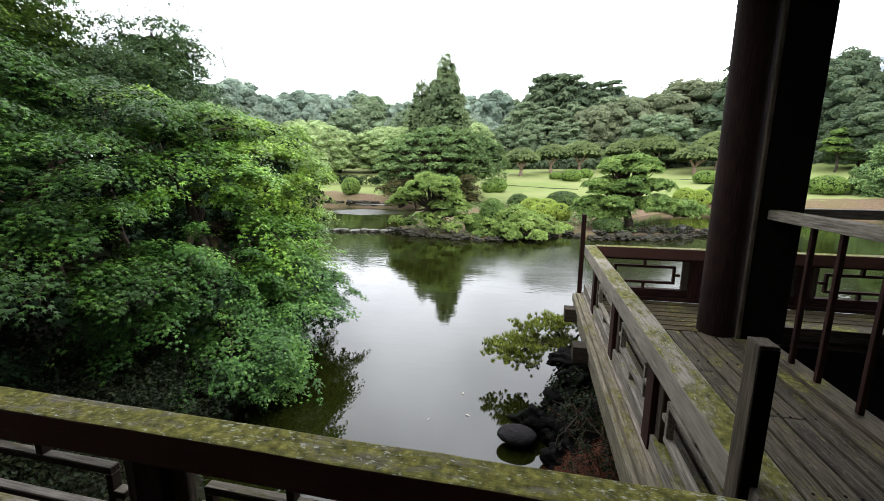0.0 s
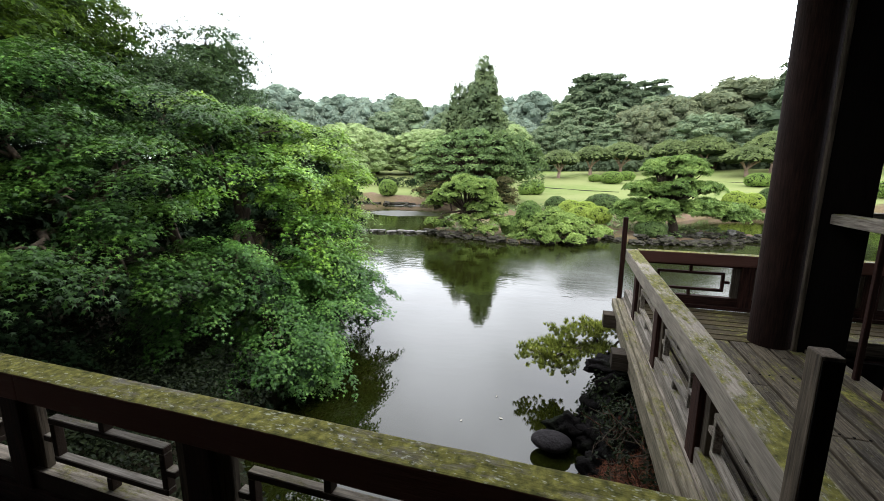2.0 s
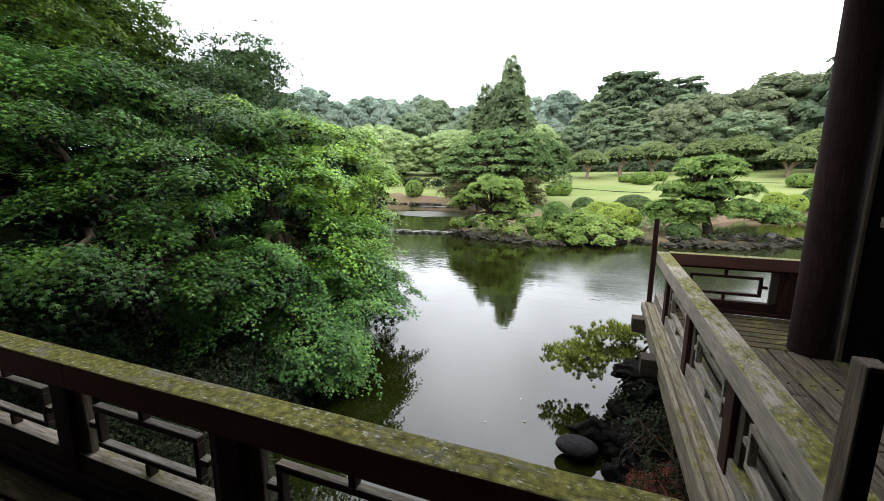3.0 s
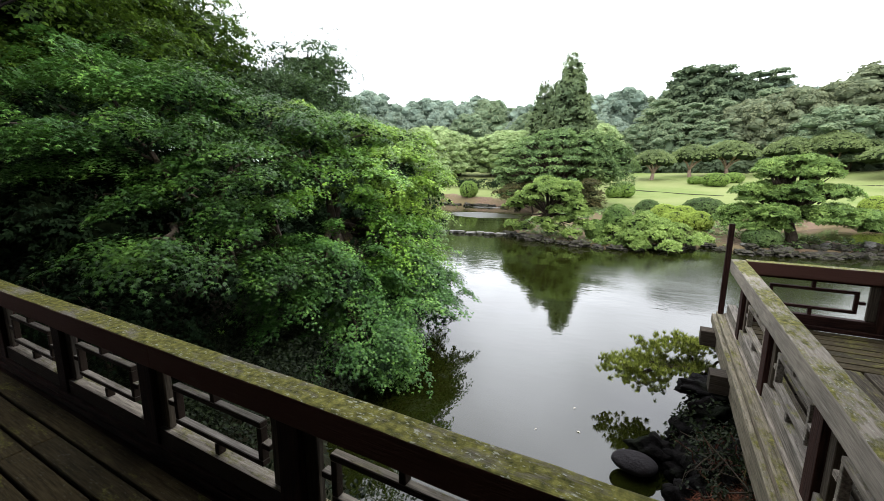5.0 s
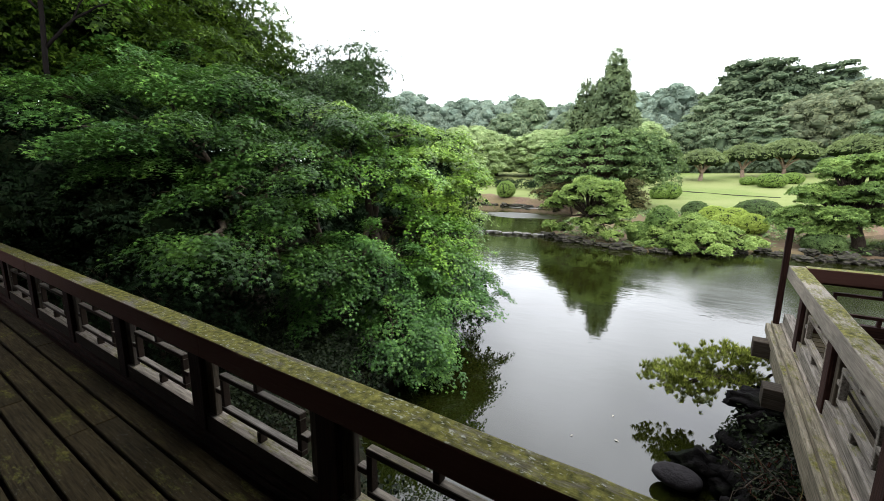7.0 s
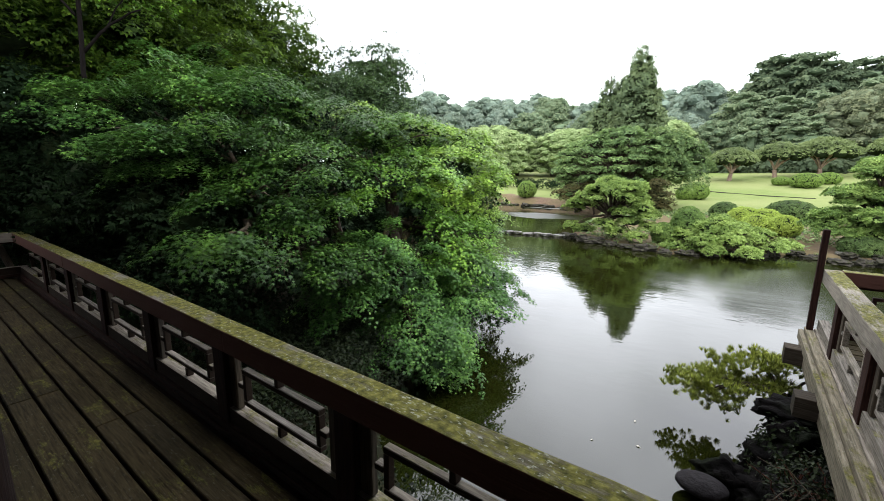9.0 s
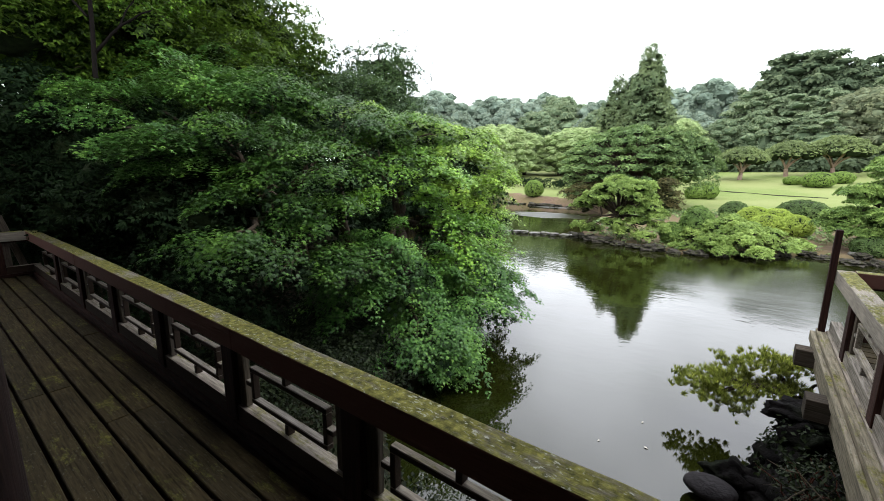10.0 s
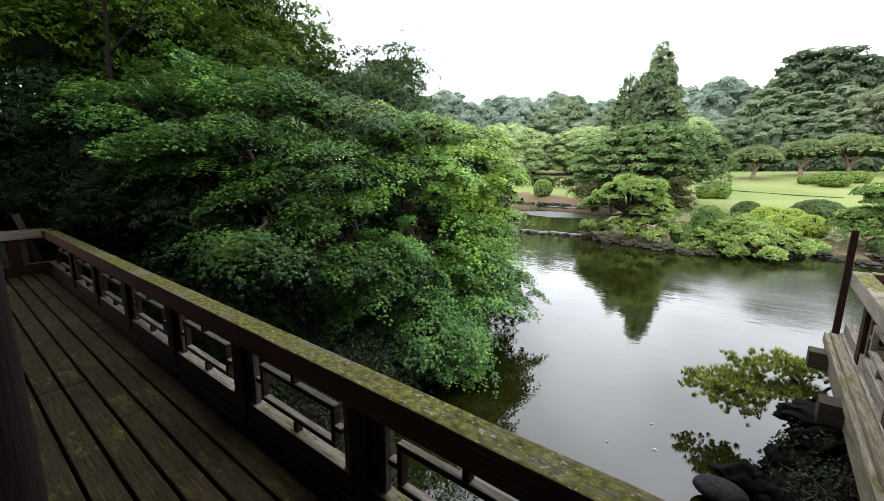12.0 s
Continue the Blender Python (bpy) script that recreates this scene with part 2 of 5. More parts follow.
def ground_material(name, a, b, c, fine=20.0, broad=0.25, strength=0.5):
    m, nt, bsdf = base_material(name, 0.95, 0.1)
    col = ramp(nt, noise_tex(nt, fine, 6.0), [(0.3, a), (0.7, b)])
    col = mix_color(nt, ramp(nt, noise_tex(nt, broad, 4.0), [(0.36, (0, 0, 0)), (0.6, (0.8, 0.8, 0.8))]), col, c)
    nt.links.new(col, bsdf.inputs["Base Color"])
    bump(nt, bsdf, noise_tex(nt, fine * 1.7, 5.0), strength, 0.03)
    return m


def park_ground():
    """Mown lawn, bare soil and woodland floor, blending along the two fields that the ground carries."""
    m, nt, bsdf = base_material("park_ground", 0.95, 0.1)

    def layer(a, b, c, fine, broad):
        col = ramp(nt, noise_tex(nt, fine, 6.0), [(0.3, a), (0.7, b)])
        return mix_color(nt, ramp(nt, noise_tex(nt, broad, 4.0), [(0.36, (0, 0, 0)), (0.6, (0.8, 0.8, 0.8))]), col, c)

    def share(name, noise_size, steep):
        field = nt.nodes.new("ShaderNodeAttribute")
        field.attribute_name = name
        edge = maths(nt, "MULTIPLY", maths(nt, "SUBTRACT", noise_tex(nt, noise_size, 4.0), 0.5), 1.6)
        return maths(nt, "ADD", maths(nt, "MULTIPLY", maths(nt, "ADD", field.outputs["Fac"], edge), steep), 0.5, True)

    lawn = layer((0.1, 0.145, 0.04), (0.165, 0.21, 0.06), (0.205, 0.225, 0.09), 9.0, 0.12)
    soil = layer((0.085, 0.055, 0.036), (0.19, 0.13, 0.09), (0.115, 0.095, 0.045), 6.0, 0.5)
    # woodland floor near black: shade under trees and deck put into it
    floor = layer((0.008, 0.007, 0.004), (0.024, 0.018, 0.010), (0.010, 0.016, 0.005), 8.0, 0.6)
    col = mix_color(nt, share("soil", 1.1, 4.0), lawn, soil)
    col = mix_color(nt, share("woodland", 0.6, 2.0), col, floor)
    nt.links.new(col, bsdf.inputs["Base Color"])
    bump(nt, bsdf, noise_tex(nt, 15.0, 5.0), 0.5, 0.03)
    return m


ground_mat = park_ground()
# crown cores share the hazed tones
far_cores = {key: ground_material("hazed_wood_mass_" + key, a, b, tuple(0.8 * v for v in a), 3.5, 0.6, 1.0) for key, (a, b, c) in HAZE_TONES.items()}
# core colour near black: the shade inside crowns put into it
dark_core = ground_material("dark_core_mass", (0.006, 0.010, 0.004), (0.018, 0.028, 0.009), (0.012, 0.02, 0.006), 12.0, 1.0)


def rock_material(name, a, b, moss):
    m, nt, bsdf = base_material(name, 0.85, 0.06)
    col = ramp(nt, noise_tex(nt, 5.0, 8.0), [(0.3, a), (0.72, b)])
    col = mix_color(nt, ramp(nt, noise_tex(nt, 2.5, 4.0), [(0.5, (0, 0, 0)), (0.62, (0.8, 0.8, 0.8))]), col, moss)
    nt.links.new(col, bsdf.inputs["Base Color"])
    bump(nt, bsdf, noise_tex(nt, 11.0, 8.0), 0.8, 0.05)
    return m


rock_mat = rock_material("shore_rock", (0.012, 0.011, 0.009), (0.105, 0.096, 0.08), (0.035, 0.042, 0.014))
dark_rock_mat = rock_material("wet_dark_rock", (0.0022, 0.002, 0.002), (0.010, 0.0085, 0.008), (0.007, 0.010, 0.0045))
pale_rock_mat = rock_material("pale_flat_stone", (0.06, 0.058, 0.052), (0.3, 0.29, 0.27), (0.07, 0.075, 0.04))
pebble_mat = rock_material("smooth_grey_stone", (0.022, 0.02, 0.021), (0.034, 0.031, 0.032), (0.026, 0.024, 0.024))

water_mat, wt, wb = base_material("pond_water", 0.06, 0.5)
wb.inputs["Base Color"].default_value = (0.0095, 0.0115, 0.0018, 1)
wb.inputs["IOR"].default_value = 1.5
ripple = maths(wt, "ADD", noise_tex(wt, 1.1, 3.0, (1.0, 1.8, 1.0)), maths(wt, "MULTIPLY", noise_tex(wt, 9.0, 3.0), 0.22))
breeze = ramp(wt, noise_tex(wt, 0.16, 2.0, (1.0, 2.6, 1.0)), [(0.36, (0.45, 0.45, 0.45)), (0.6, (1, 1, 1))])
w_place = wt.nodes.new("ShaderNodeSeparateXYZ")
wt.links.new(wt.nodes.new("ShaderNodeTexCoord").outputs["Object"], w_place.inputs[0])
open_water = maths(wt, "MULTIPLY", maths(wt, "SUBTRACT", w_place.outputs[1], 2.5), 0.12, True)  # calm in the lee of the deck, ruffled by light airs farther out
breeze = maths(wt, "MULTIPLY", breeze, maths(wt, "ADD", maths(wt, "MULTIPLY", open_water, 0.85), 0.15))
bump(wt, wb, maths(wt, "MULTIPLY", ripple, breeze), 0.14, 0.05)


def gust(x, y, rx, ry, torn=1.8):
    """A patch of water roughened by a light gust, ragged at its edge."""
    across = maths(wt, "POWER", maths(wt, "DIVIDE", maths(wt, "SUBTRACT", w_place.outputs[0], x), rx), 2.0)
    along = maths(wt, "POWER", maths(wt, "DIVIDE", maths(wt, "SUBTRACT", w_place.outputs[1], y), ry), 2.0)
    ragged = maths(wt, "MULTIPLY", maths(wt, "SUBTRACT", noise_tex(wt, 0.7, 3.0, (0.6, 1.6, 1.0)), 0.5), torn)
    return maths(wt, "MULTIPLY", maths(wt, "SUBTRACT", maths(wt, "ADD", 1.0, ragged), maths(wt, "ADD", across, along)), 1.6, True)


gusts = maths(wt, "MAXIMUM", gust(-11.2, 26.0, 3.6, 2.1), gust(-13.6, 32.6, 2.2, 0.7))
wt.links.new(maths(wt, "ADD", maths(wt, "ADD", maths(wt, "MULTIPLY", breeze, 0.055), 0.012), maths(wt, "ADD", maths(wt, "MULTIPLY", gusts, 0.42), maths(wt, "MULTIPLY", gust(2.2, 12.4, 5.0, 4.2, 0.7), 0.14))), wb.inputs["Roughness"])

tower_mat, _, tb = base_material("pale_tower_cladding", 0.5)
tb.inputs["Base Color"].default_value = (0.5, 0.53, 0.55, 1)
glass_mat, _, gb = base_material("tower_window_glass", 0.1)
gb.inputs["Base Color"].default_value = (0.25, 0.3, 0.33, 1)

# ---- mesh helpers ----


def link(name, verts, faces, material, parent=None, label="", smooth=False):
    me = bpy.data.meshes.new(name)
    me.from_pydata(verts, [], faces)
    for m in (material if isinstance(material, (list, tuple)) else [material]):
        me.materials.append(m)
    if smooth:
        me.polygons.foreach_set("use_smooth", [True] * len(me.polygons))
    ob = new(name, me)
    if parent:
        ob.parent = parent
    return tagged(ob, label)


def part(name, bm, material, parent=None, label="", smooth=False):
    me = bpy.data.meshes.new(name)
    bm.to_mesh(me)
    bm.free()
    me.materials.append(material)
    if smooth:
        me.polygons.foreach_set("use_smooth", [True] * len(me.polygons))
    ob = new(name, me)
    if parent:
        ob.parent = parent
    return tagged(ob, label)


def shared(name, me, parent, m):
    """One more object on an existing mesh."""
    ob = new(name, me)
    ob.parent = parent
    ob.matrix_local = m
    return ob


def add_box(bm, lo, hi, bevel=0.006, segments=1):
    size, mid = Vector(hi) - Vector(lo), (Vector(hi) + Vector(lo)) / 2
    made = bmesh.ops.create_cube(bm, size=1, matrix=Matrix.Translation(mid) @ Matrix.Diagonal((*size, 1)))
    if bevel:
        edges = {e for v in made["verts"] for e in v.link_edges}
        bmesh.ops.bevel(bm, geom=list(edges), offset=bevel, segments=segments, affect="EDGES", profile=0.6)


def box(name, lo, hi, material, parent=None, label="", bevel=0.006, cuts=0, wobble=0.0, seed=0):
    """A bevelled timber; with cuts it is divided along its length and worn unevenly."""
    bm = bmesh.new()
    add_box(bm, lo, hi, bevel, 2 if wobble else 1)
    if cuts:
        axis = max(range(3), key=lambda i: hi[i] - lo[i])
        for k in range(1, cuts):
            p = Vector(lo)
            p[axis] = lo[axis] + (hi[axis] - lo[axis]) * k / cuts
            n = Vector((0, 0, 0))
            n[axis] = 1
            bmesh.ops.bisect_plane(bm, geom=bm.verts[:] + bm.edges[:] + bm.faces[:], plane_co=p, plane_no=n)
        for v in bm.verts:
            n = noise.noise_vector(v.co * 3.1 + Vector((seed, 0, 0))) + 0.5 * noise.noise_vector(v.co * 11.0)
            n[axis] = 0
            v.co += n * wobble
    return part(name, bm, material, parent, label)


def empty(name, place=(0, 0, 0)):
    ob = new(name)
    ob.location = place
    ob.empty_display_size = 0.2
    return ob


def tube_data(paths, sides=7):
    """Tapered, joined tubes. paths: lists of (point, radius)."""
    verts, faces = [], []
    for path in paths:
        pts = [Vector(p) for p, _ in path]
        start = len(verts)
        for i, (p, r) in enumerate(path):
            d = (pts[min(i + 1, len(pts) - 1)] - pts[max(i - 1, 0)]).normalized()
            a = d.cross(Vector((0.3, 0.9, 0.2))).normalized()
            b = d.cross(a)
            for k in range(sides):
                t = 2 * math.pi * k / sides
                verts.append(tuple(pts[i] + (a * math.cos(t) + b * math.sin(t)) * r))
        for i in range(len(path) - 1):
            for k in range(sides):
                n = (k + 1) % sides
                faces.append((start + i * sides + k, start + i * sides + n, start + (i + 1) * sides + n, start + (i + 1) * sides + k))
        faces.append(tuple(start + k for k in range(sides))[::-1])
        faces.append(tuple(start + (len(path) - 1) * sides + k for k in range(sides)))
    return verts, faces


def limb(a, b, ra, rb, rng, bend=0.12, steps=6):
    """A wavering limb from a to b."""
    a, b = np.array(a, float), np.array(b, float)
    length = np.linalg.norm(b - a)
    path = []
    for i in range(steps + 1):
        t = i / steps
        p = a + (b - a) * t + np.array([0, 0, 1]) * length * 0.10 * math.sin(math.pi * t)
        if 0 < i < steps:
            p = p + rng.normal(0, bend * length / steps, 3)
        path.append((tuple(p), ra + (rb - ra) * t))
    return path


# leaf outlines, a unit long, in the x-y plane
def star_leaf():
    pts = []
    for k, (ang, ln) in enumerate(((-125, 0.34), (-62, 0.46), (0, 0.6), (62, 0.46), (125, 0.34))):
        a = radians(ang)
        pts.append((ln * math.sin(a), ln * math.cos(a), -0.08))
        if k < 4:
            n = radians(ang + 31)
            pts.append((0.17 * math.sin(n), 0.17 * math.cos(n), 0.03))
    return np.array(pts), [tuple(range(9))]


def oval_leaf():
    return np.array([(0, -0.5, 0), (0.28, 0.0, 0.06), (0, 0.55, -0.05), (-0.28, 0.0, 0.06)]), [(0, 1, 2), (0, 2, 3)]


def spray_leaf():
    """A short twig's end: three leaflets."""
    v, f = [], []
    for ang in (-55, 0, 55):
        a = radians(ang)
        d, s = np.array([math.sin(a), math.cos(a), 0]), np.array([math.cos(a), -math.sin(a), 0])
        o = len(v)
        v += [d * 0.05, d * 0.32 + s * 0.13 + (0, 0, 0.05), d * 0.62 - (0, 0, 0.06), d * 0.32 - s * 0.13 + (0, 0, 0.05)]
        f += [(o, o + 1, o + 2, o + 3)]
    return np.array(v), f


def needle_tuft(count, seed, rise, width):
    """A shoot with a brush of needles."""
    rng = np.random.default_rng(seed)
    v, f = [], []
    for k in range(count):
        a = 2 * math.pi * k / count + rng.uniform(-0.3, 0.3)
        tip = np.array([math.cos(a), math.sin(a), rise + rng.uniform(-0.3, 0.4)])
        tip = tip / np.linalg.norm(tip) * rng.uniform(0.45, 0.6)
        side = np.array([-math.sin(a), math.cos(a), 0]) * width
        o = len(v)
        v += [-side, side, tip]
        f += [(o, o + 1, o + 2)]
    return np.array(v), f


def scatter(name, centres, normals, sizes, outline, material, parent=None, label="", seed=0, tips=None):
    """One mesh of many leaves: every leaf lies across its normal, turned at random."""
    rng = np.random.default_rng(seed + 7)
    tv, tf = outline
    n, k = len(centres), len(tv)
    normals = normals / np.maximum(np.linalg.norm(normals, axis=1, keepdims=True), 1e-6)
    ref = rng.normal(size=(n, 3)) if tips is None else tips + rng.normal(0, 0.35, (n, 3))
    a = np.cross(ref, normals)
    a /= np.maximum(np.linalg.norm(a, axis=1, keepdims=True), 1e-6)
    b = np.cross(normals, a)
    co = centres[:, None, :] + sizes[:, None, None] * (tv[None, :, 0:1] * a[:, None] + tv[None, :, 1:2] * b[:, None] + tv[None, :, 2:3] * normals[:, None])
    me = bpy.data.meshes.new(name)
    me.vertices.add(n * k)
    me.vertices.foreach_set("co", co.astype(np.float32).ravel())
    flat = np.array([i for f in tf for i in f])
    counts = np.array([len(f) for f in tf])
    loops = (np.arange(n)[:, None] * k + flat[None]).ravel()
    me.loops.add(len(loops))
    me.loops.foreach_set("vertex_index", loops.astype(np.int32))
    totals = np.tile(counts, n)
    me.polygons.add(len(totals))
    me.polygons.foreach_set("loop_start", (np.cumsum(totals) - totals).astype(np.int32))
    me.update(calc_edges=True)
    me.validate()
    me.materials.append(material)
    ob = new(name, me)
    if parent:
        ob.parent = parent
    return tagged(ob, label)


def sprays(lumps, per_area, spray_r, per_spray, seed, droop=0.25, shell=0.35, under=-0.5, flat=0.5, jitter=0.45, ragged=0.16, thick=0.12, tier=0.0):
    """Leaf places and normals in twig sprays over ellipsoid lumps (x, y, z, rx, ry, rz)."""
    rng = np.random.default_rng(seed)
    cs, ns, ts = [], [], []
    for x, y, z, rx, ry, rz in lumps:
        area = 4 * math.pi * ((rx * ry) ** 1.6 / 3 + (rx * rz) ** 1.6 / 3 + (ry * rz) ** 1.6 / 3) ** (1 / 1.6)
        count = max(int(area * per_area), 4)
        d = rng.normal(size=(count * 2, 3))
        d /= np.linalg.norm(d, axis=1, keepdims=True)
        d = d[d[:, 2] > under][:count]
        wave = np.array([noise.noise(Vector((p * 2.2 + (x, y, z)).tolist())) for p in d])
        r = (1 - shell * rng.random(len(d)) ** 1.7) * (1 + ragged * 1.6 * wave) + rng.normal(0, ragged * 0.3, len(d))
        c = d * r[:, None] * (rx, ry, rz) + (x, y, z)
        if tier:
            c[:, 2] = np.round(c[:, 2] / tier + 0.3 * np.sin(c[:, 0] * 1.7) + 0.3 * np.cos(c[:, 1] * 1.9)) * tier + rng.normal(0, 0.035, len(d)) - tier * (0.3 * np.sin(c[:, 0] * 1.7) + 0.3 * np.cos(c[:, 1] * 1.9))
        up = np.array([0, 0, 1.0])
        nrm = d * (1 - flat) + up * flat + rng.normal(0, 0.15, d.shape)
        nrm /= np.linalg.norm(nrm, axis=1, keepdims=True)
        m = len(d)
        a = np.cross(nrm, rng.normal(size=(m, 3)))
        a /= np.linalg.norm(a, axis=1, keepdims=True)
        b = np.cross(nrm, a)
        th, rho = rng.random((m, per_spray)) * 2 * math.pi, np.sqrt(rng.random((m, per_spray)))
        off = spray_r * rho[..., None] * (np.cos(th)[..., None] * a[:, None] + np.sin(th)[..., None] * b[:, None])
        off += nrm[:, None] * rng.normal(0, thick * spray_r, (m, per_spray, 1))
        off[..., 2] -= droop * spray_r * rho ** 2
        way = off / spray_r + d[:, None] * 0.8 - up * 0.5
        ts.append(way.reshape(-1, 3))
        cs.append((c[:, None] + off).reshape(-1, 3))
        ns.append((np.repeat(nrm[:, None], per_spray, 1) + rng.normal(0, jitter, (m, per_spray, 3))).reshape(-1, 3))
    return np.concatenate(cs), np.concatenate(ns), np.concatenate(ts)


def crown(name, lumps, outline, material, parent, size, per_area, spray_r, per_spray, seed, label="", **how):
    c, n, tips = sprays(lumps, per_area, spray_r, per_spray, seed, **how)
    s = size * np.random.default_rng(seed + 1).uniform(0.7, 1.25, len(c))
    return scatter(name, c, n, s, outline, material, parent, label, seed, tips)


def bough_leaves(lumps, reach, count, seed, slope=0.6, lowest=-0.5, fill=0.38):
    """Leaf places, normals and tips on drooping domed boughs that stand out all over the lumps, with gaps between them."""
    rng = np.random.default_rng(seed)
    cs, ns, ts = [], [], []
    up = np.array([0, 0, 1.0])
    for x, y, z, rx, ry, rz in lumps:
        area = 4 * math.pi * ((rx * ry) ** 1.6 / 3 + (rx * rz) ** 1.6 / 3 + (ry * rz) ** 1.6 / 3) ** (1 / 1.6)
        n = max(int(area * fill / (reach * reach)), 4)
        d = rng.normal(size=(n * 3, 3))
        d /= np.linalg.norm(d, axis=1, keepdims=True)
        d = d[d[:, 2] > lowest][:n]
        n = len(d)
        base = d * (rx, ry, rz) * rng.uniform(0.55, 1.12, (n, 1)) + (x, y, z)
        out = d * (1, 1, 0) + rng.normal(0, 0.25, (n, 3)) * (1, 1, 0)
        out /= np.maximum(np.linalg.norm(out, axis=1, keepdims=True), 1e-6)
        side = np.stack([-out[:, 1], out[:, 0], np.zeros(n)], -1)
        long = reach * rng.uniform(0.6, 1.35, (n, 1))
        th, rho = rng.random((n, count)) * 2 * math.pi, rng.random((n, count)) ** 0.62
        ridge = 1 + 0.22 * np.sin(3 * th + rng.uniform(0, 6, (n, 1))) + 0.16 * np.sin(7 * th + rng.uniform(0, 6, (n, 1)))
        a, b = rho * np.cos(th) * ridge, rho * np.sin(th) * ridge
        p = base[:, None] + out[:, None] * (long * a)[..., None] + side[:, None] * (0.8 * long * b)[..., None]
        p[..., 2] += 0.22 * long * (1 - rho ** 2) - slope * long * a * (0.6 + 0.4 * a) + rng.normal(0, 0.03, (n, count))
        radial = out[:, None] * a[..., None] + side[:, None] * b[..., None]
        nrm = up * 0.95 + radial * 0.5 + out[:, None] * (0.1 + slope * 0.4) + rng.normal(0, 0.3, (n, count, 3))
        way = radial * 0.8 + out[:, None] * 0.35 - up * 0.9
        cs.append(p.reshape(-1, 3))
        ns.append(nrm.reshape(-1, 3))
        ts.append((way + np.zeros_like(p)).reshape(-1, 3))
    return np.concatenate(cs), np.concatenate(ns), np.concatenate(ts)


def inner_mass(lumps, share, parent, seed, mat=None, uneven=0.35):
    """Solid cores added inside a crown, dark unless mat is given, which keep the light out."""
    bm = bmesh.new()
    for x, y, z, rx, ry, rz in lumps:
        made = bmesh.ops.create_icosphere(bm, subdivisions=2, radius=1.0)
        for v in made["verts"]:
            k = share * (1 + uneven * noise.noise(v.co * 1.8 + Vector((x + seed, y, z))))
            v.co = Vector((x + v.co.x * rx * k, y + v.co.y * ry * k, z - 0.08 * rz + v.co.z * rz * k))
    return tagged(part("branch_mass", bm, mat or dark_core, parent, smooth=mat is None), "solid core added inside the crown to keep light out", kind="stuff")


def blob(name, centre, radii, material, seed, parent=None, label="", rough=0.25, detail=3, flat_base=False, freq=1.6):
    """A noisy rounded solid: a rock, or the core of a clipped shrub."""
    bm = bmesh.new()
    bmesh.ops.create_icosphere(bm, subdivisions=detail, radius=1)
    for v in bm.verts:
        p = v.co.copy()
        k = 1 + rough * noise.fractal(p * freq + Vector((seed * 3.7, seed, 0)), 1.0, 2.0, 4)
        v.co = Vector((p.x * radii[0] * k, p.y * radii[1] * k, max(p.z, -0.35 if flat_base else -2) * radii[2] * k))
    bm.transform(Matrix.Translation(centre))
    return part(name, bm, material, parent, label, smooth=True)


# ---- the ground and the pond ----
WATER = -1.2
NEAR_BANK = [(-300, -40), (14, -40), (14, 5.3), (1.6, 5.3), (0.75, 4.9), (0.45, 4.2), (0.35, 3.4), (0.3, 2.6), (0.1, 1.7), (-0.6, 1.15), (-1.8, 1.1), (-2.9, 1.7),
             (-3.5, 3.2), (-4.3, 5.4), (-5.8, 8.3), (-8.0, 12), (-11, 17), (-15, 23), (-23, 31), (-36, 37), (-70, 42), (-300, 60)]
FAR_SHORE = [(-300, 62), (-60, 41), (-30, 37.5), (-16, 34.2), (-11, 33.5), (-8.6, 29), (-7.2, 23), (-6.6, 18.2), (-4.4, 16.4), (-1.8, 15.9), (0.4, 17.0), (1.6, 18.4), (2.6, 17.6),
             (5.2, 18.0), (8.2, 20.1), (8.0, 20.6), (6.6, 20.5), (5.0, 20.9), (4.6, 24.5), (9, 30.5), (16, 33), (24, 34), (60, 36), (300, 50), (300, 700), (-300, 700)]


def inside_distance(px, py, poly):
    """Metres inside (positive) or outside a polygon."""
    best = np.full(px.shape, 1e9)
    inside = np.zeros(px.shape, bool)
    for (ax, ay), (bx, by) in zip(poly, poly[1:] + poly[:1]):
        t = np.clip(((px - ax) * (bx - ax) + (py - ay) * (by - ay)) / ((bx - ax) ** 2 + (by - ay) ** 2), 0, 1)
        best = np.minimum(best, np.hypot(px - ax - t * (bx - ax), py - ay - t * (by - ay)))
        if ay != by:
            inside ^= ((ay > py) != (by > py)) & (px < (bx - ax) * (py - ay) / (by - ay) + ax)
    return np.where(inside, best, -best)


def smooth(a, b, v):
    t = np.clip((v - a) / (b - a), 0, 1)
    return t * t * (3 - 2 * t)


def ground_height(px, py):
    px, py = np.asarray(px, float), np.asarray(py, float)
    near, far = inside_distance(px, py, NEAR_BANK), inside_distance(px, py, FAR_SHORE)
    z_near = WATER + np.clip(near * 1.1, -0.9, 0.5) + 1.5 * smooth(1.5, 9, near) * smooth(-1.5, -6, px) * np.maximum(smooth(0.25, 1.9, py), smooth(-9.7, -11.5, px))
    dist = np.hypot(px, py + 1)
    z_far = WATER + np.clip(far * 0.7, -0.9, 0.16 + 0.26 * smooth(19.5, 24, dist)) + 3.0 * smooth(31, 78, dist) + 2.4 * smooth(80, 160, dist) + 0.8 * smooth(8, 40, px) * smooth(45, 78, dist)
    return np.where(near > -1.3, np.maximum(z_near, z_far), z_far)


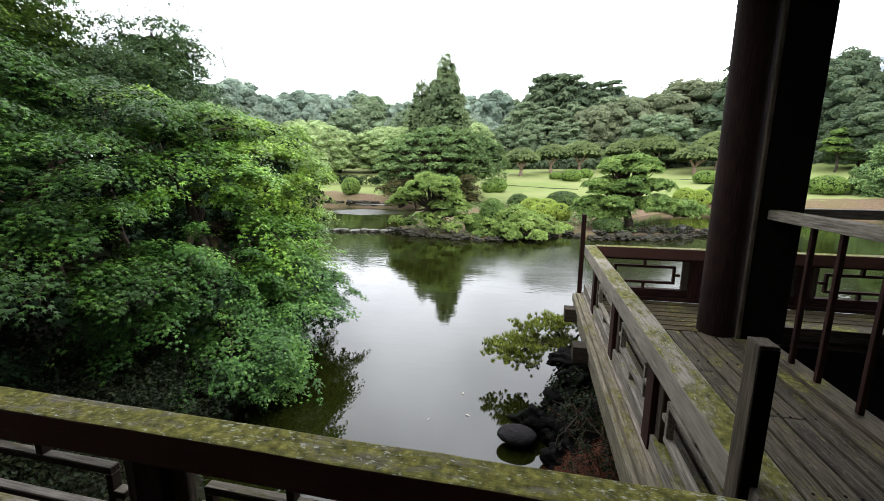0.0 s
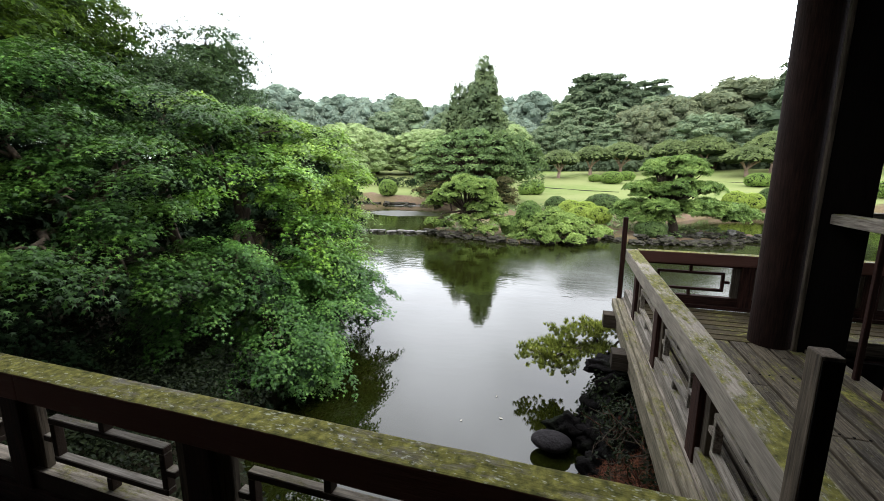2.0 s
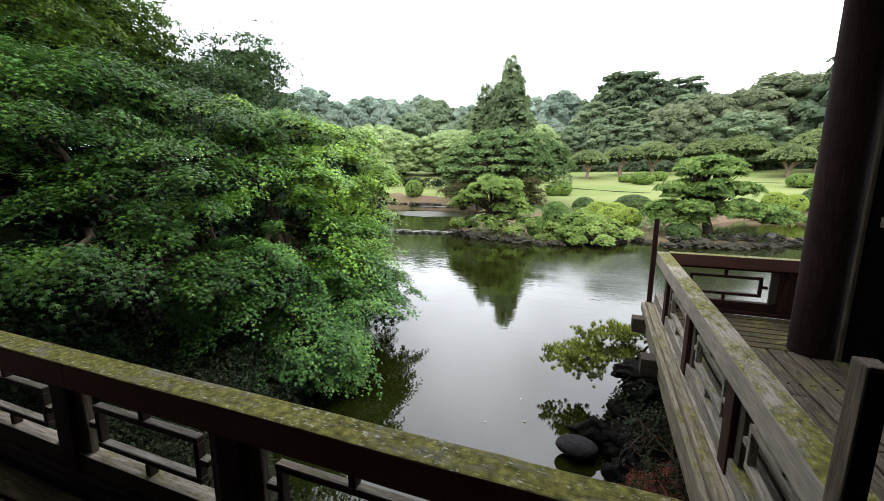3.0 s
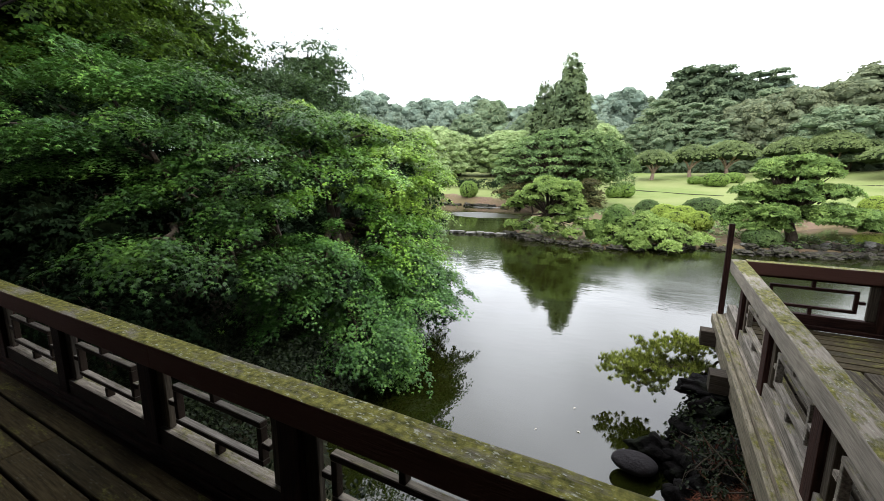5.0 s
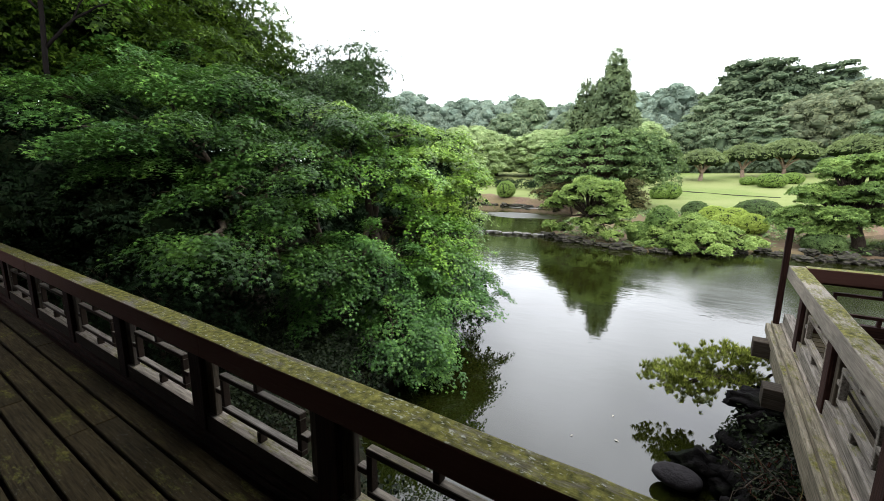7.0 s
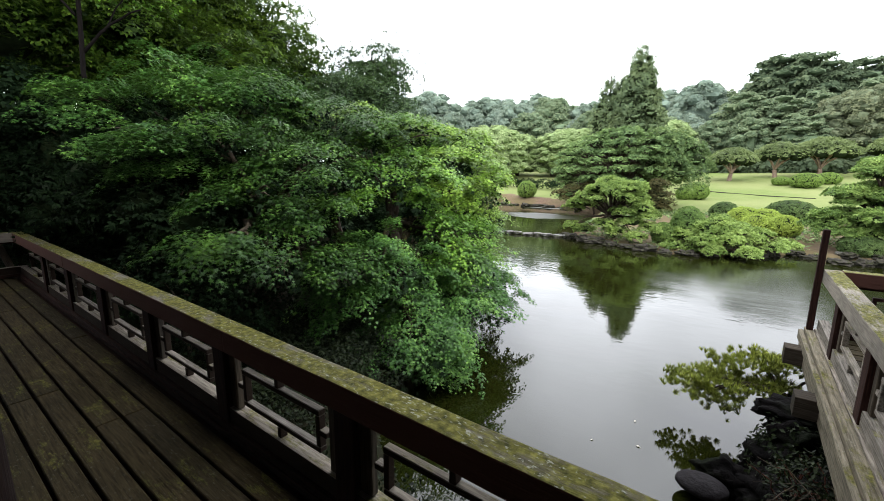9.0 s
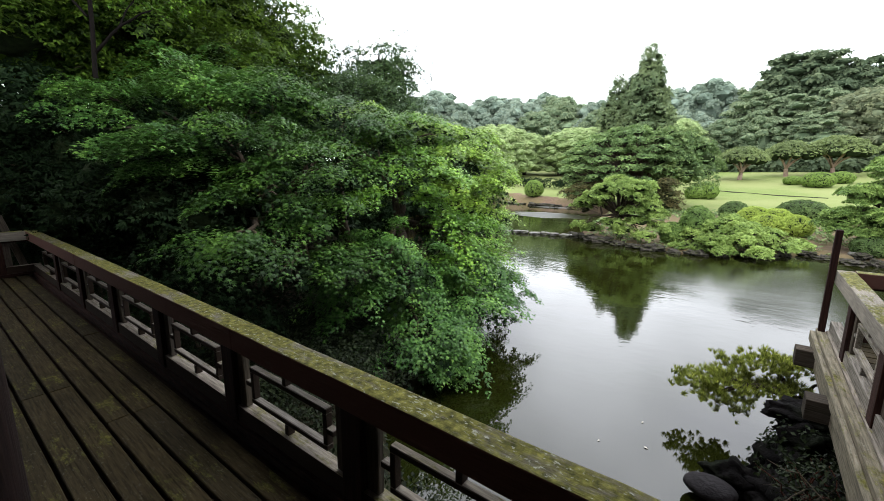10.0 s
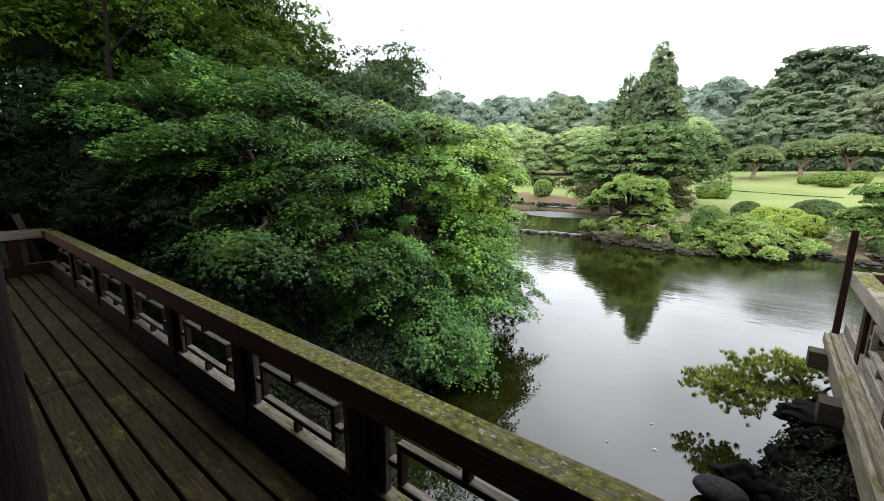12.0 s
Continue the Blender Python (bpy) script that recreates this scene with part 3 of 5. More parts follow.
def build_ground():
    s = np.linspace(-1, 1, 300)
    gx = np.sign(s) * (34 * np.abs(s) + 560 * np.abs(s) ** 6)
    t = np.linspace(0, 1, 300)
    gy = -14 + 62 * t + 600 * t ** 7
    X, Y = np.meshgrid(gx, gy)
    Z = ground_height(X, Y)
    rough = np.array([noise.fractal(Vector((x * 0.8, y * 0.8, 0)), 1.0, 2.0, 3) for x, y in zip(X.ravel(), Y.ravel())]).reshape(X.shape)
    Z = Z + rough * 0.05
    n = len(gx)
    verts = np.stack([X, Y, Z], -1).reshape(-1, 3)
    i = (np.arange(n - 1)[:, None] * n + np.arange(n - 1)[None]).ravel()
    faces = np.stack([i, i + 1, i + n + 1, i + n], -1)
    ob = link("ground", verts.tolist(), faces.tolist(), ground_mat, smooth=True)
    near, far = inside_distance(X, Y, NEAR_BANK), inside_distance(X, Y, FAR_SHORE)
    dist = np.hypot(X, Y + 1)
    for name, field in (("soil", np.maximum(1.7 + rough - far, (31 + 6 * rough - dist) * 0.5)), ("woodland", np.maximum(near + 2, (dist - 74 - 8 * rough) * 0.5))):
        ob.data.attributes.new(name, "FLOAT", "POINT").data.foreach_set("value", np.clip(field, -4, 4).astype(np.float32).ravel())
    tagged(ob, "mown lawn, bare soil banks and woodland floor darkened as shade", "ground", kind="structure")


build_ground()
water = link("water", [(-160, -12, WATER), (160, -12, WATER), (160, 62, WATER), (-160, 62, WATER)], [(0, 1, 2, 3)], water_mat)
tagged(water, "calm olive-green pond water mirroring sky and trees", "pond", kind="structure")


def ground_at(x, y):
    return float(ground_height(np.array([x]), np.array([y]))[0])


# ---- timber railings and decks ----
RAIL_TOP, CAP_H = 0.693, 0.14
PERIOD, OPEN_W = 1.185, 0.85


def fret_panel(parent, length, z0, z1, bar_mat):
    """The inner frame of a panel with its four short ties, in local x along the rail, centred."""
    bar, deep = 0.032, 0.022
    x0, x1, lo, hi = -length / 2 + 0.055, length / 2 - 0.055, z0 + 0.065, z1 - 0.07
    bm = bmesh.new()
    add_box(bm, (x0, -deep, hi - bar), (x1, deep, hi), 0.004)
    add_box(bm, (x0, -deep, lo), (x1, deep, lo + bar), 0.004)
    add_box(bm, (x0, -deep + 0.002, lo + bar), (x0 + bar, deep - 0.002, hi - bar), 0.003)
    add_box(bm, (x1 - bar, -deep + 0.002, lo + bar), (x1, deep - 0.002, hi - bar), 0.003)
    panel = part("fret_panel", bm, bar_mat, parent, "weathered wooden fret frame")
    mid = (lo + hi) / 2
    for a, b in (((-bar / 2, -deep, hi), (bar / 2, deep, z1)), ((-bar / 2, -deep, z0), (bar / 2, deep, lo)),
                 ((-length / 2, -deep, mid - bar / 2), (x0, deep, mid + bar / 2)), ((x1, -deep, mid - bar / 2), (length / 2, deep, mid + bar / 2))):
        box("tie", a, b, bar_mat, panel, bevel=0.003)
    return panel


def railing(name, start, length, turn, first, label, cap_mat, joints=(), extra=(), low_mat=None, bar_mat=None):
    """A low railing along local x; first: the middle of the first opening."""
    rail = empty(name, start)
    low_mat = low_mat or wood_brown_x
    rail.rotation_euler = (0, 0, radians(turn))
    cuts = [0.0, *joints, length]
    for k, (a, b) in enumerate(zip(cuts, cuts[1:])):
        box("cap", (a + 0.001, -0.068, RAIL_TOP - CAP_H), (b - 0.001, 0.068, RAIL_TOP), cap_mat, rail, "mossy weathered square cap beam", 0.009, max(int((b - a) / 0.12), 2), 0.0035, k + len(name))
    box("upper_rail", (0, -0.032, RAIL_TOP - CAP_H - 0.024), (length, 0.032, RAIL_TOP - CAP_H + 0.002), wood_brown_x, rail, bevel=0.003)
    box("lower_rail", (0, -0.04, 0.05), (length, 0.04, 0.155), low_mat, rail, "lower beam", 0.005, int(length / 0.3), 0.002, 3)
    box("base_rail", (0, -0.06, 0.0), (length, 0.06, 0.048), low_mat if low_mat is wood_bar else wood_brown_x, rail, bevel=0.005)
    z0, z1 = 0.156, RAIL_TOP - CAP_H - 0.024
    x, panel, post, jamb = first, None, None, None
    while x - OPEN_W / 2 < length:
        left, right = x - OPEN_W / 2, x + OPEN_W / 2
        if right < length + 0.02:
            if panel is None:
                panel = fret_panel(rail, OPEN_W, z0, z1, bar_mat or wood_bar)
                panel.location = (x, 0, 0)
            else:
                m = Matrix.Translation((x, 0, 0))
                twin = shared("fret_panel", panel.data, rail, m)
                tagged(twin, "weathered wooden fret frame")
                for c in panel.children:
                    shared("tie", c.data, twin, Matrix.Identity(4))
        px = right + (PERIOD - OPEN_W) / 2
        if px + 0.08 < length:
            if post is None:
                post = box("post", (-0.068, -0.052, 0.048), (0.068, 0.052, RAIL_TOP - CAP_H + 0.003), wood_brown, rail, "dark brown square post", 0.006, 4, 0.002, 9)
                post.location = (px, 0, 0)
                jamb = box("jamb", (-0.038, -0.02, 0.16), (0.038, 0.02, z1 + 0.01), wood_post, rail, bevel=0.004)
                jamb.location = (px - 0.11, 0, 0)
                shared("jamb", jamb.data, rail, Matrix.Translation((px + 0.11, 0, 0)))
            else:
                tagged(shared("post", post.data, rail, Matrix.Translation((px, 0, 0))), "dark brown square post")
                for off in (-0.11, 0.11):
                    shared("jamb", jamb.data, rail, Matrix.Translation((px + off, 0, 0)))
        x += PERIOD
    for lo, hi, lab in extra:
        post_box = box("corner_post", lo, hi, wood_post if lo[0] < 1 else wood_brown, rail, lab, 0.006, 8, 0.002, 4)
        if lo[0] < 1:
            # near side of the end post: its shade put on as a black board
            box("post_face", (lo[0] - 0.006, lo[1] + 0.003, lo[2]), (lo[0] - 0.001, hi[1] - 0.003, hi[2] - 0.01), wood_wall, post_box, "thin black board standing in for the post's shaded side", 0.001)
    return tagged(rail, label, "railing", "pavilion railings")


railing("railing", (-8.99, 0.068, 0), 9.85, 0, 8.99 - 0.78 - PERIOD * 6, "low fretwork timber railing with a mossy cap over the water", wood_cap_x, (2.9, 6.55), (), wood_worn, wood_worn)
railing("railing", (0.79, 0.145, 0), 4.4, 90, 0.73 - 0.145, "low weathered railing with mossy cap along the side deck", wood_cap_y, (),
        (((0.055, 0.045, -0.15), (0.132, 0.101, 1.15), "upright grey-brown end post"), ((4.37, 0.07, -0.1), (4.43, 0.125, 1.095), "thin dark upright corner post")), wood_bar)
railing("railing", (0.866, 4.55, 0), 6.0, 0, 1.45 - 0.866 + 0.03, "low dark fretwork railing at the end of the side deck", wood_cap_x, bar_mat=wood_brown_x)
railing("railing", (-9.06, -4.0, 0), 4.13, 90, 0.7, "low dark fretwork railing closing the end of the walkway", wood_cap_y, (), (), wood_worn, wood_worn)

# side-deck mouldings and beam ends
fascia = empty("deck_fascia", (0, 0, 0))
box("fascia_board", (0.615, 0.14, -0.10), (0.655, 4.62, 0.0), wood_fascia, fascia, "weathered grey outer board", 0.008, 26, 0.003, 1)
box("ledge_board", (0.657, 0.14, -0.06), (0.728, 4.62, 0.035), wood_fascia, fascia, "grey ledge board", 0.008, 26, 0.003, 2)
box("lower_board", (0.635, 0.14, -0.26), (0.672, 4.60, -0.102), wood_fascia, fascia, bevel=0.008, cuts=20, wobble=0.003, seed=5)
tagged(fascia, "stepped weathered grey edge boards of the side deck", "deck edge")
for y in (3.03, 4.2):
    b = box("beam", (0.485, y - 0.085, -0.245), (1.9, y + 0.085, -0.075), beam_wood, None, "", 0.008, 8, 0.003, int(y * 3))
    tagged(b, "grey timber beam end jutting out under the deck", "beam", "deck beams")
edge = box("deck_edge_beam", (-9.1, 0.0, -0.24), (0.60, 0.10, -0.004), wood_brown_x, None, "", 0.006, 30, 0.002, 6)
tagged(edge, "dark timber edge beam under the walkway railing", "beam")

walk_deck = box("floor_walkway", (-9.1, -4.1, -0.2), (7.0, -0.002, -0.042), wood_brown_x, None, "", 0)
tagged(walk_deck, "dark worn plank floor of the covered walkway", "deck floor", kind="structure")
bm = bmesh.new()
add_box(bm, (0.70, 0.0, -0.2), (2.31, 4.6, -0.042), 0.0)
add_box(bm, (2.312, 3.40, -0.2), (7.0, 4.6, -0.042), 0.0)
side_deck = part("floor_side_deck", bm, wood_brown_x)
# recess added below the inner floor so that the interior stays black
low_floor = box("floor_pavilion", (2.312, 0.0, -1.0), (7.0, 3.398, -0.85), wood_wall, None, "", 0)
# walls added to stop light coming in from under the deck
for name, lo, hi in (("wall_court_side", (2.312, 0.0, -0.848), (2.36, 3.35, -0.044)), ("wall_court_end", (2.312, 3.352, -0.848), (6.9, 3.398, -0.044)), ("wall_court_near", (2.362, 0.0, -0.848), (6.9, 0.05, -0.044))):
    tagged(box(name, lo, hi, wood_wall, None, "", 0), "black wall added to keep light out of the recess", "wall", kind="structure")
tagged(low_floor, "black recess floor added to darken the pavilion inside", "floor", kind="structure")
tagged(side_deck, "grey weathered plank floor of the side deck", "deck floor", kind="structure")


def pier(x, y):
    z = min(ground_at(x, y), -0.6)
    p = box("deck_post", (x - 0.07, y - 0.07, z - 0.15), (x + 0.07, y + 0.07, -0.2), wood_brown, None, "", 0.006)
    tagged(p, "dark timber post carrying the deck", "post", "deck posts")


for x in (-8, -5.5, -3, -0.5):
    pier(x, -0.1)
for y in (1.9, 3.0, 4.2):
    pier(1.6, y)

# ---- the pavilion: columns, panel, tall inner rails, wall and roof ----


def column(x, y, r, top, label):
    bm = bmesh.new()
    rings = 14
    for k in range(rings + 1):
        z = top * k / rings
        for s in range(24):
            a = 2 * math.pi * s / 24
            rr = r * (1 + 0.012 * noise.noise(Vector((math.cos(a), math.sin(a), z * 1.5 + x))))
            bm.verts.new((rr * math.cos(a), rr * math.sin(a), z))
    bm.verts.ensure_lookup_table()
    for k in range(rings):
        for s in range(24):
            n = (s + 1) % 24
            bm.faces.new([bm.verts[i] for i in (k * 24 + s, k * 24 + n, k * 24 + 24 + n, k * 24 + 24 + s)])
    shaft = part("column", bm, column_wood, None, "", True)
    shaft.location = (x, y, 0)
    return tagged(shaft, label, "column", "pavilion columns")


column(1.965, 3.52, 0.178, 3.5, "round dark-stained timber column on the side deck")
column(5.2, 3.52, 0.14, 3.5, "round dark-stained timber column on the side deck")
column(-1.35, -1.1, 0.10, 3.2, "round dark brown timber column beside the walkway")

panel = empty("screen_panel", (0, 0, 0))
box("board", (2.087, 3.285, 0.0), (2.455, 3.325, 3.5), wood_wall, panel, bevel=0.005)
box("batten", (2.05, 3.27, 0.0), (2.085, 3.31, 3.5), wood_post, panel, "narrow grey edge batten", 0.005)
tagged(panel, "tall dark timber screen board beside the column", "wall panel")


def tall_rail(start, length, turn, rods, label, high_sill=0.06):
    rail = empty("tall_railing", start)
    rail.rotation_euler = (0, 0, radians(turn))
    box("cap", (0, -0.06, 1.215), (length, 0.06, 1.305), wood_bar, rail, "pale worn grey handrail", 0.012, int(length / 0.2), 0.002, 8)
    box("sill", (0, -0.075, 0.0), (length, 0.09, high_sill), wood_plank_y, rail, "worn grey timber sill", 0.008, int(length / 0.2), 0.003, 5)
    if turn:
        box("step_board", (0, -0.19, 0.0), (length, -0.082, high_sill * 0.45), wood_plank_y, rail, "lower grey step board", 0.006, int(length / 0.2), 0.003, 6)
    for r in rods:
        box("baluster", (r - 0.019, -0.019, high_sill), (r + 0.019, 0.019, 1.216), wood_brown, rail, bevel=0.004)
    return tagged(rail, label, "railing", "tall inner rails")


tall_rail((2.22, 3.28, 0), 5.74, -90, (0.58, 0.91, 1.34, 1.77, 2.2, 2.64, 3.04, 3.44, 3.84), "tall dark inner railing with a pale worn handrail")
tall_rail((2.09, 3.50, 0), 2.98, 0, (1.9,), "tall dark inner railing across the pavilion", 0.13)

# walls out of view, added to keep timber and interior dark
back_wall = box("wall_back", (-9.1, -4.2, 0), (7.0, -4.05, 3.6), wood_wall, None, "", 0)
tagged(back_wall, "unseen dark wall added behind the walkway for shade", "wall", kind="structure")
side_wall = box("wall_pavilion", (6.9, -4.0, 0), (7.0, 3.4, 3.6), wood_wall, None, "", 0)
tagged(side_wall, "unseen dark pavilion wall added to keep light out", "wall", kind="structure")
# soffits kept out of view; the last reaches out to dim the side deck
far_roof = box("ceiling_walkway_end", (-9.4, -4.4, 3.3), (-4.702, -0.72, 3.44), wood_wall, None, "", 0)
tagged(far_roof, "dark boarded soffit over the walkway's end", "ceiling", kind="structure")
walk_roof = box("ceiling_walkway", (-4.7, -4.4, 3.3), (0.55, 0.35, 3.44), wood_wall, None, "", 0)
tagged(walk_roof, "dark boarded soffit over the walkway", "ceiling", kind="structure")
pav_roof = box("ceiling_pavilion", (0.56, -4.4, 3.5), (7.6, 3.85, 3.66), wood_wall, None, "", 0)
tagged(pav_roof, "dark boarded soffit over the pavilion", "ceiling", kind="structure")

prop = box("leaning_board", (-9.33, -0.03, -0.5), (-9.28, 0.06, 0.95), wood_post, None, "", 0.006, 6, 0.004, 2)
prop.matrix_world = pose(0, -0.03, 0.0, 13, 0, 0)
tagged(prop, "grey weathered board leaning behind the railing corner", "board")

# ---- trees ----


def tree(name, base, trunk_r, fork, lumps, outline, leaf, size, per_area, spray_r, per_spray, seed, label, category="tree", group="", bark_mat=None, low_leaf=None, core=0.0, fans=0.0, **how):
    """A trunk with limbs into each lump of the crown, and the crown of leaves."""
    rng = np.random.default_rng(seed)
    root = empty(name, base)
    b = np.array(base, float)
    f = np.array(fork, float)
    paths = [limb(b - (0, 0, 0.3), f, trunk_r, trunk_r * 0.7, rng)]
    for x, y, z, rx, ry, rz in lumps:
        end = np.array([x, y, z + rz * 0.3])
        paths.append(limb(f, end, trunk_r * 0.45, trunk_r * 0.08, rng))
        for _ in range(3):
            d = rng.normal(size=3)
            d /= np.linalg.norm(d)
            start = f + (end - f) * rng.uniform(0.5, 0.9)
            paths.append(limb(start, end + d * np.array([rx, ry, rz]) * 0.7, trunk_r * 0.16, trunk_r * 0.03, rng, steps=4))
    paths = [[(tuple(np.array(p) - b), r) for p, r in path] for path in paths]
    v, fc = tube_data(paths, 7)
    link("trunk", v, fc, bark_mat or bark, root, smooth=True)
    local = [(x - b[0], y - b[1], z - b[2], rx, ry, rz) for x, y, z, rx, ry, rz in lumps]
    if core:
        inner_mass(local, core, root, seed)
    # low lumps take a darker leaf: shade at the crown's foot put into colour
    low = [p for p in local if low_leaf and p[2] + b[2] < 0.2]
    if fans:
        # darker leaves inside: shade between the boughs put into colour
        crown("inner_crown", [(x, y, z, rx * 0.72, ry * 0.72, rz * 0.72) for x, y, z, rx, ry, rz in local], outline, dark_leaf, root, size * 1.7, 3.0, 0.3, 22, seed + 90, "inner leaves coloured dark as shade between the boughs", shell=0.4, flat=0.4)
        for title, group_lumps, mat, grow, slope, lab in (("crown", [p for p in local if p not in low], leaf, 1.0, 0.36, ""), ("lower_crown", low, low_leaf, 0.8, 0.7, "hanging lower sprays, shade and sheen put into deeper green")):
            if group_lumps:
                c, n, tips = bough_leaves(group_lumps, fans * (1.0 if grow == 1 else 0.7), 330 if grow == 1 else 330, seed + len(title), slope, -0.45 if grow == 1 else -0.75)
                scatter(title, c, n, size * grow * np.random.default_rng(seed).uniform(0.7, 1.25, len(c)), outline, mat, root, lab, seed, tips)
        return tagged(root, label, category, group)
    crown("crown", [p for p in local if p not in low], outline, leaf, root, size, per_area, spray_r, per_spray, seed, **how)
    if low:
        crown("lower_crown", low, outline, low_leaf, root, size * 0.95, per_area * 1.5, spray_r * 0.72, per_spray, seed + 50, "lower sprays, shade and sheen put into deeper green", **{**how, "shell": 0.4, "tier": 0.28, "ragged": 0.12})
    return tagged(root, label, category, group)


STAR, OVAL, SPRAY = star_leaf(), oval_leaf(), spray_leaf()

PLATES = dict(flat=0.74, droop=0.55, shell=0.6, ragged=0.14, jitter=0.24, thick=0.035, tier=0.38)
tree("maple_tree", (-6.0, 5.0, ground_at(-6.0, 5.0)), 0.2, (-5.6, 4.8, 0.6),
     [(-3.62, 4.25, -0.62, 0.88, 0.9, 0.55), (-3.6, 3.05, -0.72, 0.85, 0.85, 0.5), (-3.95, 3.65, -0.78, 0.85, 0.8, 0.42), (-3.3, 2.75, -0.86, 0.5, 0.5, 0.32), (-4.6, 4.6, -0.5, 0.9, 0.9, 0.5), (-4.25, 4.75, 0.25, 0.95, 1.05, 0.7), (-4.3, 3.2, 0.05, 1.0, 1.1, 0.75), (-4.45, 5.4, 0.45, 0.6, 0.7, 0.5), (-3.35, 3.6, -0.88, 0.6, 0.6, 0.3), (-3.75, 4.9, -0.2, 0.6, 0.6, 0.5),
      (-3.5, 5.3, -0.55, 0.5, 0.6, 0.45), (-5.2, 4.1, 1.35, 1.25, 1.2, 0.8), (-5.5, 5.0, 2.1, 0.9, 0.9, 0.6)],
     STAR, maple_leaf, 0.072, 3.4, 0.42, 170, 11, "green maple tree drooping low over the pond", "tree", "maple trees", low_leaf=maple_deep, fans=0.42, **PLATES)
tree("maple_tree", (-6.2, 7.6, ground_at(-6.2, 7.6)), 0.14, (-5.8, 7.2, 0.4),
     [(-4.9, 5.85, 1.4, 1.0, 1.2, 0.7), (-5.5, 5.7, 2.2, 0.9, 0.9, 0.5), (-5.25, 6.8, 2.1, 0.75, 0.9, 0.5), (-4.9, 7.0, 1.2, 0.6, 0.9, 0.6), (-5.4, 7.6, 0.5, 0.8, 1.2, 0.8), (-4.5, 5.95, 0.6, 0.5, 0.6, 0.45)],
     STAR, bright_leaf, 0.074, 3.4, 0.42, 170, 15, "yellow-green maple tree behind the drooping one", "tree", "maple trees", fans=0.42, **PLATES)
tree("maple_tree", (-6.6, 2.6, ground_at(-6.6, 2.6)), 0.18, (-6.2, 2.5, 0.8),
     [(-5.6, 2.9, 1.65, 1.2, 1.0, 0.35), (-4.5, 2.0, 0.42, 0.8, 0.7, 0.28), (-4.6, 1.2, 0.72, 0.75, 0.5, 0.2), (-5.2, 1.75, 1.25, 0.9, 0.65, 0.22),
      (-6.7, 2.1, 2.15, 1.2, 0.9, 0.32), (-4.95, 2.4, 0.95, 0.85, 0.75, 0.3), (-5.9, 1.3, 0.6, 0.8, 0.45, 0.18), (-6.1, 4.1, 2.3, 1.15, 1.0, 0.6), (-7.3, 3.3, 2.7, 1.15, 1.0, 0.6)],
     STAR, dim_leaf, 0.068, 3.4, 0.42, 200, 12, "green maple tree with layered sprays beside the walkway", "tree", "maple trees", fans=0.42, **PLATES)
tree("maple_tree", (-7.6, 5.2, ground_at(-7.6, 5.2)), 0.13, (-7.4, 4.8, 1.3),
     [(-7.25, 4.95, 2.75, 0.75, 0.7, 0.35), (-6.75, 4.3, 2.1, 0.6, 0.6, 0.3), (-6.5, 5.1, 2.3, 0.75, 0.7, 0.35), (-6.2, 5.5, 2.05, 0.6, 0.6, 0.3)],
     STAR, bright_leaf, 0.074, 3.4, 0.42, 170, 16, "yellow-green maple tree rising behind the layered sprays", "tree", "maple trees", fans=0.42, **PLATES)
# hollow below the maples: its shade is put into near-black leaves
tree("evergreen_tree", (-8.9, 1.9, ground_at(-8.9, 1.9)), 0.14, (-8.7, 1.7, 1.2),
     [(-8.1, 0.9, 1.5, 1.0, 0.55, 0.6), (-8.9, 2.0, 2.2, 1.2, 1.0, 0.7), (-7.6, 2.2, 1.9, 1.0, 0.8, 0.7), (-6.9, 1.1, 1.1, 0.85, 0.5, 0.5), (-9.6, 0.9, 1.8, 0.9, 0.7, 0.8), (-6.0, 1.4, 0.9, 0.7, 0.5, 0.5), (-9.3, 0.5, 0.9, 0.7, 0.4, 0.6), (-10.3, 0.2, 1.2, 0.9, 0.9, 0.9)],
     SPRAY, dark_leaf, 0.13, 4.5, 0.4, 46, 13, "tree beside the walkway, its shade put into dark leaf colour", "tree", "bank trees", core=0.6, flat=0.5, shell=0.5)
tree("maple_tree", (-8.0, 2.8, ground_at(-8.0, 2.8)), 0.1, (-7.9, 2.6, 1.9),
     [(-6.74, 0.85, 2.15, 0.75, 0.45, 0.12), (-6.4, 1.15, 2.0, 0.7, 0.45, 0.12), (-6.9, 1.4, 1.85, 0.9, 0.5, 0.12), (-7.4, 3.3, 2.9, 1.1, 1.0, 0.5), (-8.3, 2.5, 3.2, 1.1, 1.0, 0.5), (-9.0, 1.1, 2.9, 1.0, 0.7, 0.3)],
     STAR, maple_deep, 0.08, 5.5, 0.38, 120, 14, "bright green maple tree spreading flat fans above the shade", "tree", "maple trees", **PLATES)
